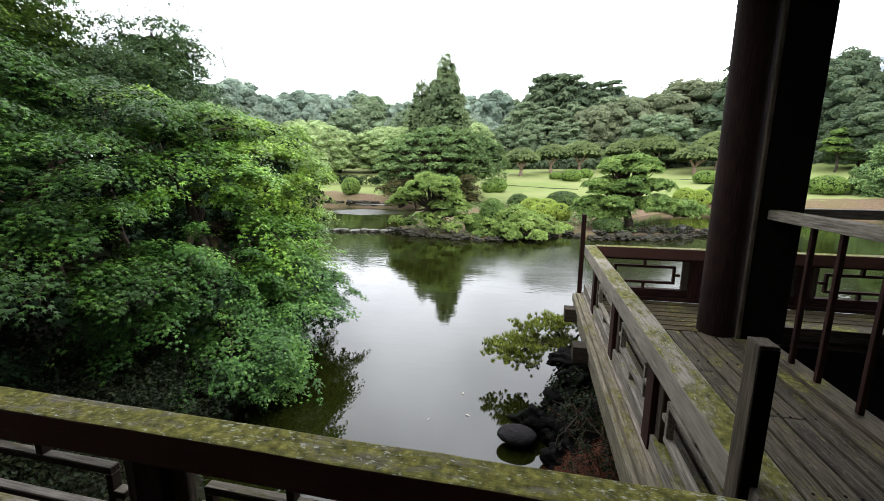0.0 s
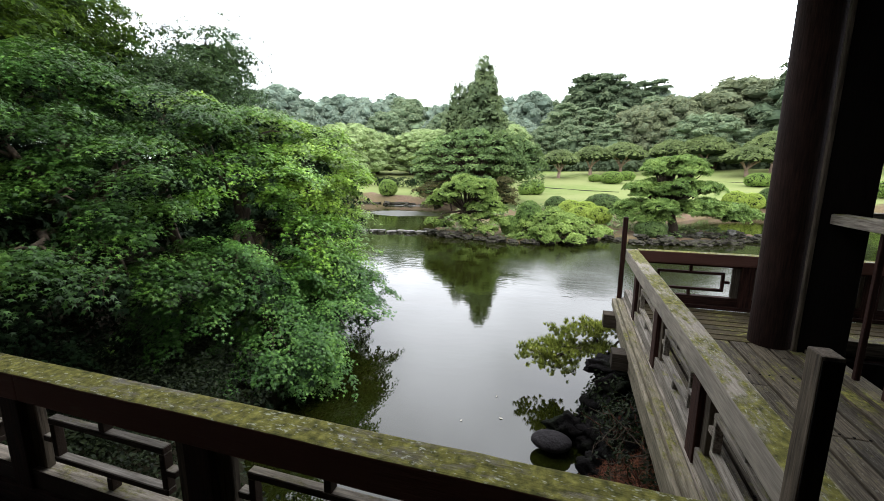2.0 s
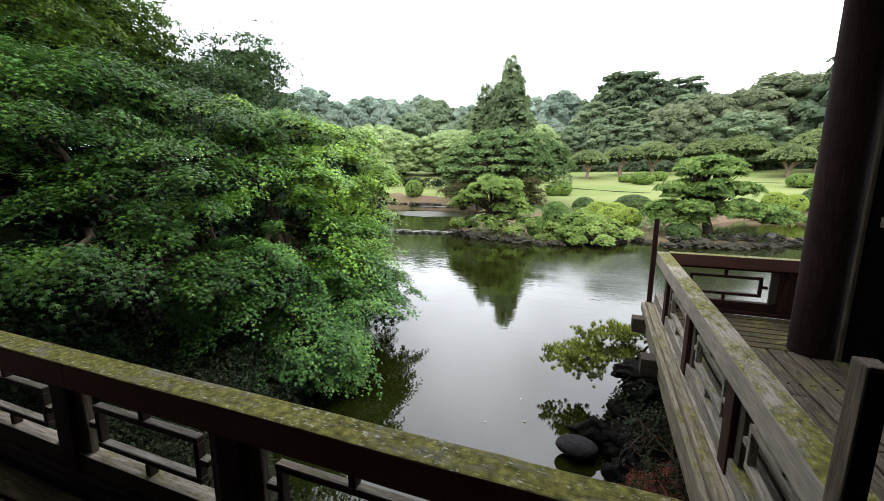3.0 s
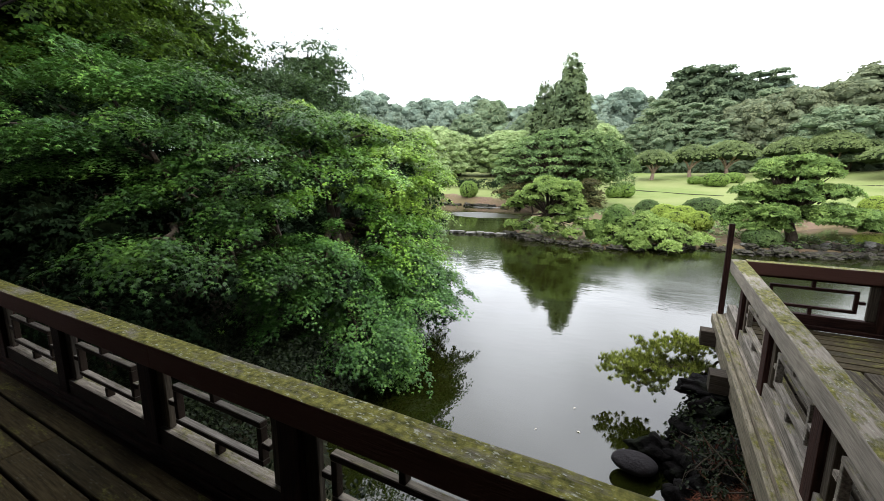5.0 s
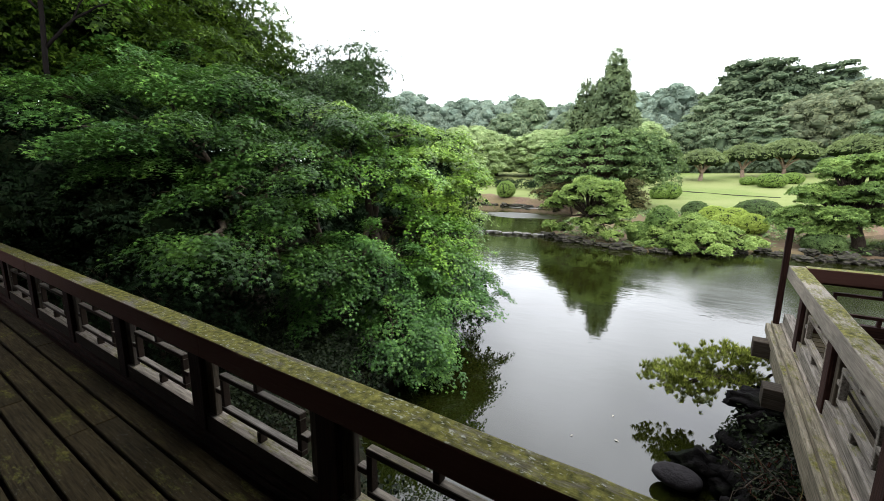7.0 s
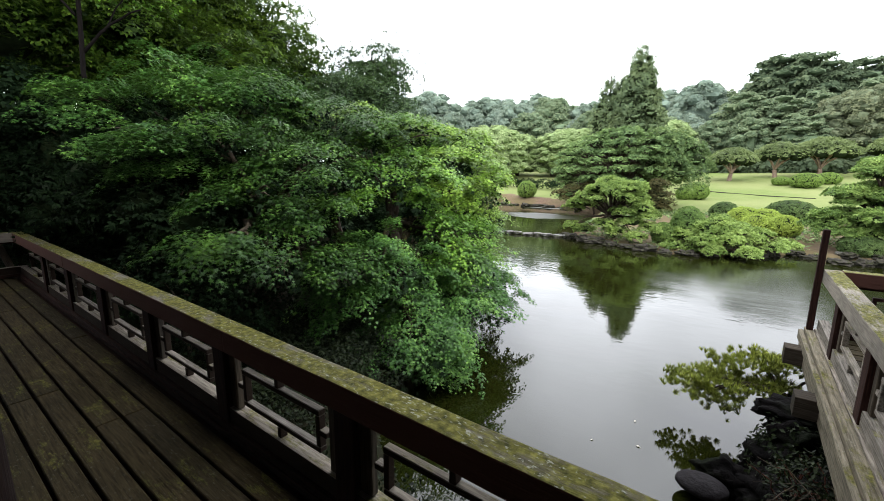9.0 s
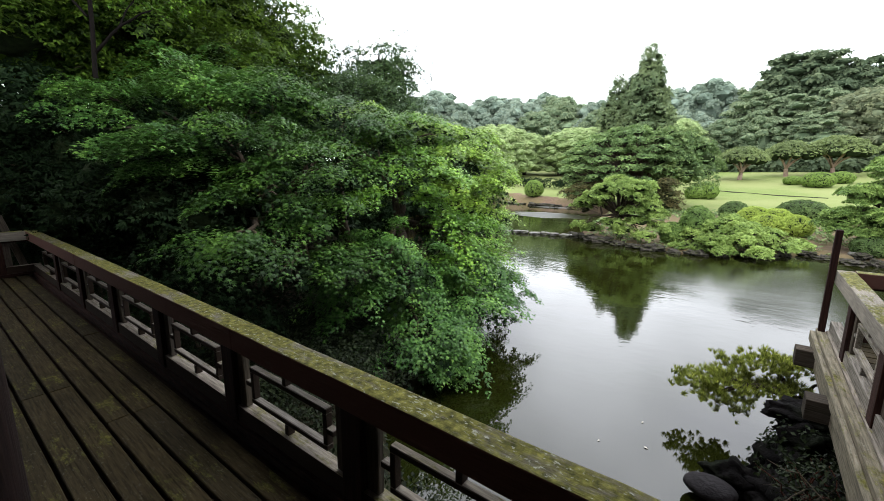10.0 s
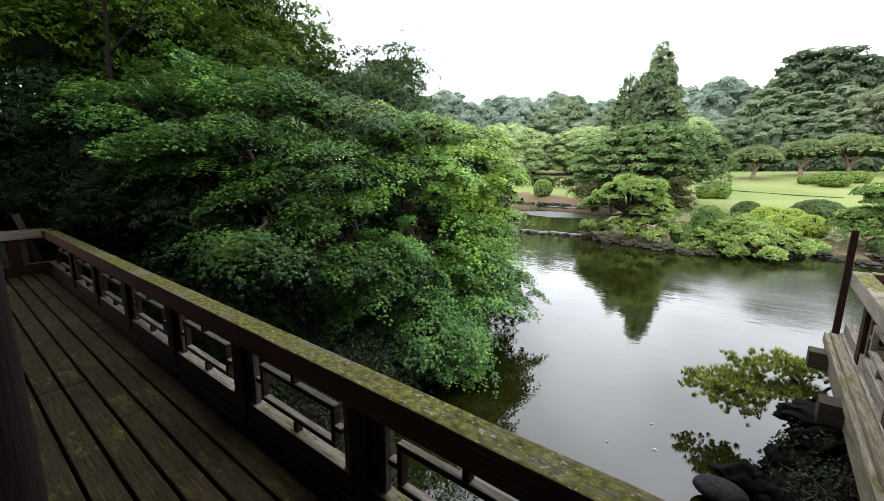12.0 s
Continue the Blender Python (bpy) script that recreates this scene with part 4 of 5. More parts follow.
# shrubs by the railing, darkened through leaf colour where deep shade lies
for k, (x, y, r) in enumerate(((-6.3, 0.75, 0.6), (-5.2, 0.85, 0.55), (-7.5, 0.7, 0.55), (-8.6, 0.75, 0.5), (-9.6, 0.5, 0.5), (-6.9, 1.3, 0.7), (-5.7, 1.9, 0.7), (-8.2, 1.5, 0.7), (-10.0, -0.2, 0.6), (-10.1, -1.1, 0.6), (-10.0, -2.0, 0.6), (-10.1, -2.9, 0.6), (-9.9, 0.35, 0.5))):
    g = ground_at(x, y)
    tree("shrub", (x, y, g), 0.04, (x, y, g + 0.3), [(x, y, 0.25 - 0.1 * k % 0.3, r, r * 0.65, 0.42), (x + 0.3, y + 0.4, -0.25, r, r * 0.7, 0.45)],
         STAR, dark_leaf, 0.085, 8, 0.28, 34, 40 + k, "low maple-leaved shrub by the walkway railing, leaves darkened as shade", "shrub", "bank shrubs", flat=0.5, droop=0.4)

WOODS_LEFT = [
    ((-11.4, 8.8), 0.22, 1.5, [(-10.7, 9.4, 5.2, 1.1, 1.0, 0.8), (-10.5, 9.5, 4.4, 1.2, 1.1, 0.9), (-10.35, 9.5, 3.7, 1.0, 0.9, 0.8), (-10.15, 9.7, 4.9, 0.75, 0.7, 0.6), (-11.3, 9.0, 4.6, 1.2, 1.1, 0.9), (-10.6, 8.0, 3.9, 1.5, 1.4, 1.1), (-10.7, 9.9, 3.2, 1.0, 1.0, 0.8), (-11.6, 9.3, 3.6, 1.5, 1.4, 1.2), (-9.4, 8.8, 1.9, 1.3, 1.3, 0.9), (-10.3, 6.9, 2.8, 1.3, 1.2, 0.9), (-8.6, 10.6, 1.3, 1.2, 1.3, 0.9)], crown_leaf),
    ((-14.0, 7.0), 0.28, 2.0, [(-13.6, 7.3, 6.0, 1.8, 1.7, 1.5), (-12.5, 7.3, 4.7, 1.4, 1.4, 1.0), (-14.4, 5.8, 6.7, 2.2, 1.9, 1.6), (-12.2, 5.8, 3.2, 1.5, 1.4, 1.0), (-13.4, 5.2, 5.0, 1.6, 1.5, 1.2)], shade_leaf),
    ((-14.2, 3.2), 0.28, 2.0, [(-11.4, 2.6, 5.0, 1.4, 1.3, 0.9), (-11.2, 4.4, 4.4, 1.4, 1.3, 0.9), (-13.5, 2.5, 5.2, 2.1, 1.9, 1.6), (-13.0, 4.0, 4.7, 1.7, 1.6, 1.1), (-14.2, 4.2, 7.0, 2.3, 2.0, 1.6), (-13.5, 1.2, 6.8, 2.0, 1.8, 1.5), (-11.9, 3.9, 3.0, 1.5, 1.4, 1.0), (-12.0, 2.4, 3.6, 1.4, 1.3, 1.0)], shade_leaf),
    ((-13.0, -0.4), 0.25, 1.6, [(-11.9, 0.65, 4.4, 1.6, 1.5, 1.2), (-12.2, -0.6, 5.8, 2.0, 1.6, 1.4)], shade_leaf),
    # low boughs of the tree above, their shade put into dark leaves
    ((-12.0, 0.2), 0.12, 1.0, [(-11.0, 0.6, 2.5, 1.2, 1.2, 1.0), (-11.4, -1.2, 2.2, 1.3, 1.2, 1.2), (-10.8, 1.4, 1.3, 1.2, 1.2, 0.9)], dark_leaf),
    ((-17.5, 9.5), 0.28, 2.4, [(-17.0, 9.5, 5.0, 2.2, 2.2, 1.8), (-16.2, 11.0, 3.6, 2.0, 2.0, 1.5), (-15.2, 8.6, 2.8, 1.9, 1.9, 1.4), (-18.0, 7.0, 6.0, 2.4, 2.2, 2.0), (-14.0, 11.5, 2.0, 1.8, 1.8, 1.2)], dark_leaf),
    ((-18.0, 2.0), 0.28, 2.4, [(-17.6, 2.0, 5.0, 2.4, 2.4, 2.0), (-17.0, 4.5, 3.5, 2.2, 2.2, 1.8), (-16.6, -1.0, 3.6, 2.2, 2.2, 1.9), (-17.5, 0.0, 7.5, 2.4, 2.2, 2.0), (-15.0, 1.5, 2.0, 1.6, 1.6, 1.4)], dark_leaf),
    # unseen crown high over the bank, added only to shade what lies below
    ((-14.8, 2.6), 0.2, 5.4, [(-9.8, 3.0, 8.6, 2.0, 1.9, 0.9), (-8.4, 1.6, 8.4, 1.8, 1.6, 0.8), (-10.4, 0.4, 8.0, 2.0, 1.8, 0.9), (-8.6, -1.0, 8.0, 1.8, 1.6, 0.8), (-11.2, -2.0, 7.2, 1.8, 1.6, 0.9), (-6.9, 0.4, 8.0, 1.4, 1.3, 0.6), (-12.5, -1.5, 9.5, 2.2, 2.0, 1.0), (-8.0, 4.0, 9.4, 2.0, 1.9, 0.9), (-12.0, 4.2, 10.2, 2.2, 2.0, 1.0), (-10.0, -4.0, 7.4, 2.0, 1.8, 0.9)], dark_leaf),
    ((-13.5, 15.5), 0.22, 1.6, [(-13.2, 15.5, 2.6, 1.8, 1.8, 1.3), (-12.0, 14.4, 1.6, 1.6, 1.6, 1.1), (-12.6, 17.2, 1.2, 1.5, 1.6, 1.0), (-14.6, 16.6, 3.2, 1.8, 1.8, 1.3), (-10.6, 13.0, 0.9, 1.3, 1.3, 0.9)], mid_leaf),
]
for k, ((x, y), r, h, lumps, leaf) in enumerate(WOODS_LEFT):
    g = ground_at(x, y)
    tree("woodland_tree", (x, y, g), r, (x + 0.2, y, g + h), lumps, SPRAY, leaf, 0.14 if k == 0 else 0.21, 4.6, 0.5, 40 if k == 0 else 26, 60 + k, "tall leafy tree on the wooded bank", "tree", "bank trees", core=0.3 if k == 0 else 0.42, flat=0.6, droop=0.45, shell=0.6, ragged=0.5 if k == 0 else 0.22, tier=0.5, thick=0.07)
g = ground_at(-9.8, 1.3)
slim = empty("slender_tree", (-9.75, 1.35, g))
rng = np.random.default_rng(5)
v, f = tube_data([limb((0, 0, 0), (0.02, 0.05, 5.4), 0.05, 0.03, rng, 0.03), limb((0.02, 0.04, 3.6), (0.75, 0.75, 4.35), 0.03, 0.012, rng, 0.05), limb((0, 0, 4.2), (-0.6, -0.5, 4.9), 0.025, 0.01, rng, 0.05),
                  limb((0.3, 0.3, 3.95), (0.4, 0.9, 4.9), 0.015, 0.006, rng, 0.05)], 7)
link("trunk", v, f, wood_wall, slim, smooth=True)
crown("crown", [(0.6, 0.7, 4.6, 0.8, 0.8, 0.35), (-0.5, -0.4, 5.1, 0.8, 0.7, 0.4)], STAR, maple_leaf, slim, 0.09, 6, 0.3, 16, 71, flat=0.7)
tagged(slim, "slender dark-stemmed young tree on the wooded bank", "tree", "bank trees")

rng = np.random.default_rng(31)
lumps = [(rng.uniform(-15, -8.4), rng.uniform(2.2, 12.5), 0, rng.uniform(0.8, 1.3), rng.uniform(0.8, 1.3), rng.uniform(0.6, 1.0)) for _ in range(34)] + [(rng.uniform(-15, -10.2), rng.uniform(-3, 2.4), 0, 1.0, 1.0, 0.9) for _ in range(16)]
lumps = [(x, y, ground_at(x, y) + rng.uniform(0.2, 1.3), a, b, c) for x, y, _, a, b, c in lumps if inside_distance(np.array([x]), np.array([y]), NEAR_BANK)[0] > 0.3]
# thicket takes the same near-black leaves in place of deep shade
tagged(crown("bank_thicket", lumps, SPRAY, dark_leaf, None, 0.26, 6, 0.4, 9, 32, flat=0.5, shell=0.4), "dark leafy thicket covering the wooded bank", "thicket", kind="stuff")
lumps = [(x, y, ground_at(x, y) + 0.12, 0.42, 0.32, 0.2) for x, y in [(-4.6 + 0.42 * k, 0.45 + 0.18 * (k % 3)) for k in range(13)] + [(-5.4 + 0.4 * (k % 6) + 0.12 * (k // 6 % 2), 0.95 + 0.3 * (k // 6)) for k in range(42)] if inside_distance(np.array([x]), np.array([y]), NEAR_BANK)[0] > 0.1]
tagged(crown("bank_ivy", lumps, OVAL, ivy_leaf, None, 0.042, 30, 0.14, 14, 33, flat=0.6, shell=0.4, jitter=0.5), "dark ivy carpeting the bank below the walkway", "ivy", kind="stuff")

# ---- the far shore ----


def clipped_dome(x, y, rx, rz, leaf, seed, label, size=0.07, z=None):
    g = ground_at(x, y) if z is None else z
    root = empty("clipped_shrub", (x, y, g))
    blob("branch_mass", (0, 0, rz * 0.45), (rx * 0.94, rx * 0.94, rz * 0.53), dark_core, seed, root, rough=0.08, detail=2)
    crown("foliage", [(0, 0, rz * 0.45, rx, rx, rz * 0.56)], SPRAY, leaf, root, size * 1.25, 110 / max(rx, 0.5), 0.07, 6, seed, shell=0.05, under=-0.75, flat=0.1, ragged=0.03, droop=0.1)
    return tagged(root, label, "shrub", "clipped shrubs")


clipped_dome(-16.86, 35.3, 0.88, 1.5, clipped_leaf, 1, "round clipped green shrub on the bare bank")
clipped_dome(-3.5, 40.7, 0.9, 1.4, clipped_leaf, 2, "round clipped green shrub on the lawn")
clipped_dome(-4.3, 40.1, 0.75, 1.1, clipped_leaf, 3, "round clipped green shrub on the lawn")
for k, (x, y, r) in enumerate(((4.4, 51.6, 1.3), (6.3, 55.0, 1.05), (2.65, 53.4, 0.8), (17.7, 47.8, 1.25), (23.3, 38.6, 1.4))):
    clipped_dome(x, y, r, r * 1.05, clipped_leaf, 10 + k, "low rounded clipped shrub on the lawn")
for k, (x, y, r, high, leaf) in enumerate(((1.94, 26.9, 1.13, 1.15, mound_leaf), (-0.9, 25.9, 0.68, 1.0, mound_leaf), (0.0, 23.0, 0.7, 0.95, azalea_leaf), (0.8, 22.9, 0.66, 0.9, azalea_leaf), (0.5, 21.5, 0.66, 0.8, azalea_leaf),
                                           (1.4, 21.3, 0.6, 0.85, azalea_leaf), (-0.75, 20.4, 0.62, 0.8, azalea_leaf), (10.9, 32.4, 0.8, 1.2, azalea_leaf), (11.9, 32.3, 0.7, 1.1, azalea_leaf), (13.1, 33.0, 0.7, 1.4, mound_leaf),
                                           (3.35, 18.5, 0.62, 0.7, mound_leaf), (-1.75, 17.6, 0.62, 1.45, pine_leaf), (-2.5, 17.3, 0.45, 0.8, pine_leaf), (23.8, 31.5, 1.5, 1.1, mound_leaf))):
    clipped_dome(x, y, r, high, leaf, 20 + k, "yellow-green clipped mound on the peninsula" if leaf is azalea_leaf else "dark green clipped mound near the water")


def pad_pine(name, base, fork, pads, leaf, seed, label, trunk_r=0.14, size=0.16, group="garden pines"):
    return tree(name, base, trunk_r, fork, pads, SPRAY, leaf, size * 0.85, 26, 0.13, 15, seed, label, "pine tree", group, core=0.7, flat=0.6, droop=0.25, shell=0.2, under=-0.3, ragged=0.22, jitter=0.5)


def pads_round(cx, cy, tiers, seed):
    """Pads in tiers of (height, reach, count, pad radius)."""
    rng = np.random.default_rng(seed)
    pads = []
    for z, reach, count, r in tiers:
        for k in range(count):
            a = 2 * math.pi * (k + rng.uniform(-0.25, 0.25)) / count
            s = rng.uniform(0.8, 1.2)
            pads.append((cx + reach * math.cos(a) * rng.uniform(0.75, 1.05), cy + reach * math.sin(a) * rng.uniform(0.75, 1.05), z + rng.uniform(-0.12, 0.12), r * s, r * s, r * s * 0.5))
    return pads


def tier_pads(tiers, cy, seed):
    """Pads (x, y, z, radius) in flat tiers of (height, from x, to x, depth)."""
    rng = np.random.default_rng(seed)
    pads = []
    for z, x0, x1, depth in tiers:
        n = int((x1 - x0) * depth * 1.7) + 3
        for k in range(n):
            x = x0 + (x1 - x0) * (k + 0.5) / n + rng.uniform(-0.1, 0.1)
            room = math.sqrt(max(1 - ((x - (x0 + x1) / 2) / ((x1 - x0) / 2)) ** 2, 0.1))
            pads.append((x, cy + depth * room * (-1, 0.1, 1, -0.5)[k % 4] * rng.uniform(0.8, 1.1), z + rng.uniform(-0.1, 0.1), rng.uniform(0.36, 0.56)))
    return pads


pad_pine("pine_tree", (-4.5, 17.4, ground_at(-4.5, 17.4)), (-4.6, 17.3, -0.1),
         pads_round(-4.45, 17.3, ((1.3, 0.35, 4, 0.42), (1.05, 0.95, 9, 0.38), (0.75, 1.15, 6, 0.3)), 3)
         + [(-6.15, 17.2, 0.3, 0.45, 0.4, 0.16), (-5.6, 17.0, 0.42, 0.4, 0.35, 0.15), (-3.2, 17.2, 0.05, 0.5, 0.45, 0.18), (-3.7, 16.9, -0.25, 0.5, 0.4, 0.18), (-2.9, 16.9, -0.4, 0.45, 0.4, 0.17), (-4.2, 16.7, -0.6, 0.45, 0.35, 0.17), (-3.4, 16.5, -0.75, 0.4, 0.3, 0.15), (-5.6, 17.1, -0.7, 0.4, 0.35, 0.18), (-5.5, 16.8, 0.75, 0.45, 0.4, 0.18), (-5.9, 16.8, 0.5, 0.4, 0.35, 0.16), (-3.5, 17.1, 0.55, 0.45, 0.4, 0.18), (-4.0, 16.8, 0.2, 0.45, 0.35, 0.17), (-3.3, 17.0, 0.3, 0.4, 0.35, 0.16), (-4.6, 16.6, -0.35, 0.45, 0.35, 0.16), (-6.0, 16.7, -0.55, 0.35, 0.3, 0.15)], pine_pale, 81, "pale green cloud-pruned pine on the rocky point")
pad_pine("pine_tree", (-0.7, 17.9, ground_at(-0.7, 17.9)), (-0.7, 17.7, -0.5),
         pads_round(-0.6, 17.4, ((-0.12, 0.4, 3, 0.4), (-0.3, 0.9, 6, 0.38), (-0.55, 1.35, 9, 0.38), (-0.85, 1.8, 12, 0.34)), 5), pine_pale, 82, "low spreading pale pine leaning over the water")
pad_pine("pine_tree", (4.55, 19.5, ground_at(4.55, 19.5)), (4.3, 19.7, 0.0),
         [(x, y, z, r, r * 0.9, 0.14) for x, y, z, r in tier_pads(((2.28, 3.95, 5.1, 0.45), (2.08, 3.45, 5.25, 0.7), (1.9, 3.15, 5.4, 0.9), (1.74, 3.3, 5.2, 0.8), (1.24, 2.9, 5.6, 1.1), (1.08, 2.65, 5.95, 1.3), (0.88, 2.8, 5.7, 1.2), (0.42, 2.3, 6.3, 1.4), (0.24, 2.2, 6.8, 1.5), (0.06, 2.4, 6.4, 1.3)), 19.6, 6)]
         + [(6.6, 19.5, 0.25, 0.6, 0.5, 0.2), (7.1, 19.6, 0.05, 0.55, 0.5, 0.2), (7.5, 19.9, -0.12, 0.5, 0.45, 0.18), (6.2, 18.9, -0.02, 0.5, 0.4, 0.17), (6.7, 19.0, -0.2, 0.45, 0.4, 0.16), (2.5, 18.9, -0.2, 0.5, 0.4, 0.17), (3.1, 18.7, -0.3, 0.5, 0.4, 0.17), (3.7, 18.6, -0.25, 0.5, 0.4, 0.16), (2.2, 19.3, -0.05, 0.5, 0.4, 0.17)], pine_leaf, 83, "broad layered dark green pine on the point", 0.22, 0.18)
pad_pine("pine_tree", (31.4, 51.6, ground_at(31.4, 51.6)), (31.4, 51.6, ground_at(31.4, 51.6) + 1.6),
         pads_round(31.4, 51.6, ((5.7, 0.4, 3, 0.6), (4.9, 0.8, 4, 0.65), (4.0, 1.0, 5, 0.6)), 16), pine_leaf, 84, "slim layered pine standing alone on the lawn", 0.12, 0.24)
tree("shore_tree", (28.5, 36.5, ground_at(28.5, 36.5)), 0.3, (28.5, 36.5, 1.5),
     pads_round(28.5, 36.5, ((4.6, 0.8, 4, 1.5), (3.4, 2.0, 7, 1.5), (1.9, 2.7, 9, 1.5), (0.6, 2.8, 9, 1.4)), 18), SPRAY, layered_leaf, 0.34, 4.2, 0.45, 14, 94,
     "dense rounded dark green tree beside the lawn", "tree", "far bank trees", core=0.8, flat=0.4, droop=0.4, shell=0.2, under=-0.5, ragged=0.18)

tree("shore_tree", (-7.6, 32.4, ground_at(-7.6, 32.4)), 0.35, (-7.6, 32.3, 0.6),
     [(x, y, z, rx, ry, rz * 0.62) for x, y, z, rx, ry, rz in pads_round(-8.2, 32.2, ((4.75, 0.9, 5, 0.75), (4.45, 2.0, 9, 0.7), (3.95, 3.0, 13, 0.68), (3.35, 3.7, 16, 0.66), (2.7, 4.2, 18, 0.64), (2.05, 4.5, 19, 0.62), (1.4, 4.5, 18, 0.6), (0.75, 4.3, 16, 0.6), (0.1, 4.0, 12, 0.55)), 8) if x < -5.0 or z > 2.0], SPRAY, layered_leaf, 0.26, 6.0, 0.26, 12, 91,
     "broad layered dark green tree on the far bank", "tree", "far bank trees", core=0.6, flat=0.65, droop=0.5, shell=0.25, under=-0.2, ragged=0.16)
tree("shore_tree", (-6.2, 33.4, ground_at(-6.2, 33.4)), 0.25, (-5.6, 33.3, 1.2),
     pads_round(-5.0, 33.0, ((4.3, 0.6, 3, 1.1), (3.6, 1.3, 5, 1.1), (2.6, 1.9, 6, 0.9), (1.7, 2.0, 5, 0.7)), 9), SPRAY, mid_leaf, 0.34, 4.5, 0.5, 14, 92,
     "bright green tree with drooping edges beside a larger one", "tree", "far bank trees", core=0.66, flat=0.5, droop=0.8, tier=0.5)
tree("red_maple", (-4.9, 28.8, ground_at(-4.9, 28.8)), 0.07, (-4.8, 28.7, -0.1), [(-4.7, 28.5, 1.15, 0.6, 0.6, 0.3), (-5.0, 28.6, 0.75, 0.7, 0.6, 0.3), (-4.4, 28.5, 0.45, 0.6, 0.6, 0.3), (-4.9, 28.5, 0.1, 0.7, 0.6, 0.3), (-4.1, 28.6, -0.05, 0.5, 0.5, 0.25), (-4.5, 28.5, -0.35, 0.7, 0.6, 0.25)], SPRAY, red_leaf, 0.16, 12, 0.22, 12, 93,
     "small tree with russet leaves behind the pine", "tree", "russet trees", core=0.6, flat=0.6, droop=0.4)
tree("red_maple", (-8.7, 29.4, ground_at(-8.7, 29.4)), 0.08, (-9.0, 28.9, -0.1), [(-10.8, 27.6, 0.4, 0.5, 0.5, 0.2), (-9.9, 27.8, 0.75, 0.7, 0.6, 0.25), (-10.3, 27.7, 0.0, 0.6, 0.5, 0.2), (-9.1, 28.0, 0.35, 0.8, 0.6, 0.3), (-9.6, 27.9, -0.25, 0.7, 0.5, 0.25), (-10.0, 27.7, -0.65, 0.5, 0.5, 0.2), (-8.6, 28.3, -0.1, 0.7, 0.6, 0.3), (-8.9, 28.4, 0.9, 0.8, 0.6, 0.3)], SPRAY, red_leaf, 0.16, 11, 0.22, 12, 95,
     "low russet-leaved tree leaning over the pond", "tree", "russet trees", core=0.5, flat=0.6, droop=0.5)


def conifer(x, y, height, width, leaf, seed, label):
    g = ground_at(x, y)
    root = empty("conifer", (x, y, g))
    rng = np.random.default_rng(seed)
    v, f = tube_data([limb((0, 0, -0.2), (0, 0, height * 0.97), 0.35, 0.03, rng, 0.01)], 8)
    link("trunk", v, f, bark, root, smooth=True)
    lumps = []
    z = height * 0.12
    while z < height * 0.97:
        r = width * (1 - (z / height) ** 2.5) ** 0.9
        n = max(int(r * 4.5), 3)
        for k in range(n):
            a = 2 * math.pi * k / n + rng.uniform(0, 1.0)
            q = r * rng.uniform(0.45, 0.8)
            s = 0.36 + r * 0.2
            lumps.append((q * math.cos(a), q * math.sin(a), z + rng.uniform(-0.2, 0.2), s, s, s * 0.8))
        z += 0.52
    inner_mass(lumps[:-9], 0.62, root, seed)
    crown("crown", lumps, SPRAY, leaf, root, 0.4, 2.6, 0.3, 6, seed, flat=0.35, droop=0.7, shell=0.25)
    return tagged(root, label, "conifer", "far bank trees")


conifer(-9.76, 44.9, 14.3, 3.1, conifer_leaf, 101, "tall dark conical conifer rising over the shore trees")
conifer(-12.9, 46.4, 12.0, 2.2, conifer_leaf, 102, "shorter dark conifer beside the tall one")


def umbrella(x, y, wide, high, seed):
    g = ground_at(x, y)
    root = empty("umbrella_pine", (x, y, g))
    rng = np.random.default_rng(seed)
    fork = np.array([rng.uniform(-0.15, 0.15), 0, high * 0.2])
    stems = [limb((0, 0, -0.2), fork, 0.26, 0.2, rng, 0.04)]
    for k in range(7):
        a = 2 * math.pi * k / 7 + rng.uniform(0, 0.6)
        q = wide * rng.uniform(0.3, 0.5)
        mid = (q * 0.8 * math.cos(a), q * 0.8 * math.sin(a), high * 0.46)
        stems.append(limb(fork, mid, 0.13, 0.07, rng, 0.06))
        for _ in range(3):
            b, q2 = a + rng.uniform(-0.45, 0.45), wide * rng.uniform(0.5, 0.85)
            stems.append(limb(mid, (q2 * math.cos(b), q2 * math.sin(b), high * 0.6), 0.06, 0.025, rng, 0.05, 4))
    v, f = tube_data(stems, 6)
    link("trunk", v, f, bark_pale, root, smooth=True)
    lumps = [(0, 0, high * 0.76, wide * 0.6, wide * 0.6, high * 0.22)]
    for n, q, z, r in ((6, 0.42, 0.72, 0.36), (11, 0.74, 0.59, 0.27)):
        for k in range(n):
            a = 2 * math.pi * (k + rng.uniform(-0.2, 0.2)) / n
            lumps.append((wide * q * math.cos(a), wide * q * math.sin(a), high * z * rng.uniform(0.98, 1.02), wide * r, wide * r, high * 0.17))
    inner_mass(lumps, 0.75, root, seed)
    crown("crown", lumps, SPRAY, umbrella_leaf, root, 0.26, 7, 0.22, 6, seed, flat=0.6, shell=0.15, under=-0.25, ragged=0.08, droop=0.1)
    return tagged(root, "flat-topped umbrella pine with several pale stems on the lawn", "tree", "umbrella pines")


for k, (x, y, w, h) in enumerate(((-1.9, 57.2, 2.5, 3.8), (2.35, 61.8, 2.5, 4.2), (6.4, 62.6, 3.2, 4.5), (19.5, 56.5, 2.8, 3.6), (17.4, 65.5, 3.8, 5.0), (23.2, 60, 3.2, 5.0), (13.2, 66, 3.0, 4.6))):
    umbrella(x, y, w, h, 110 + k)

rng = np.random.default_rng(77)
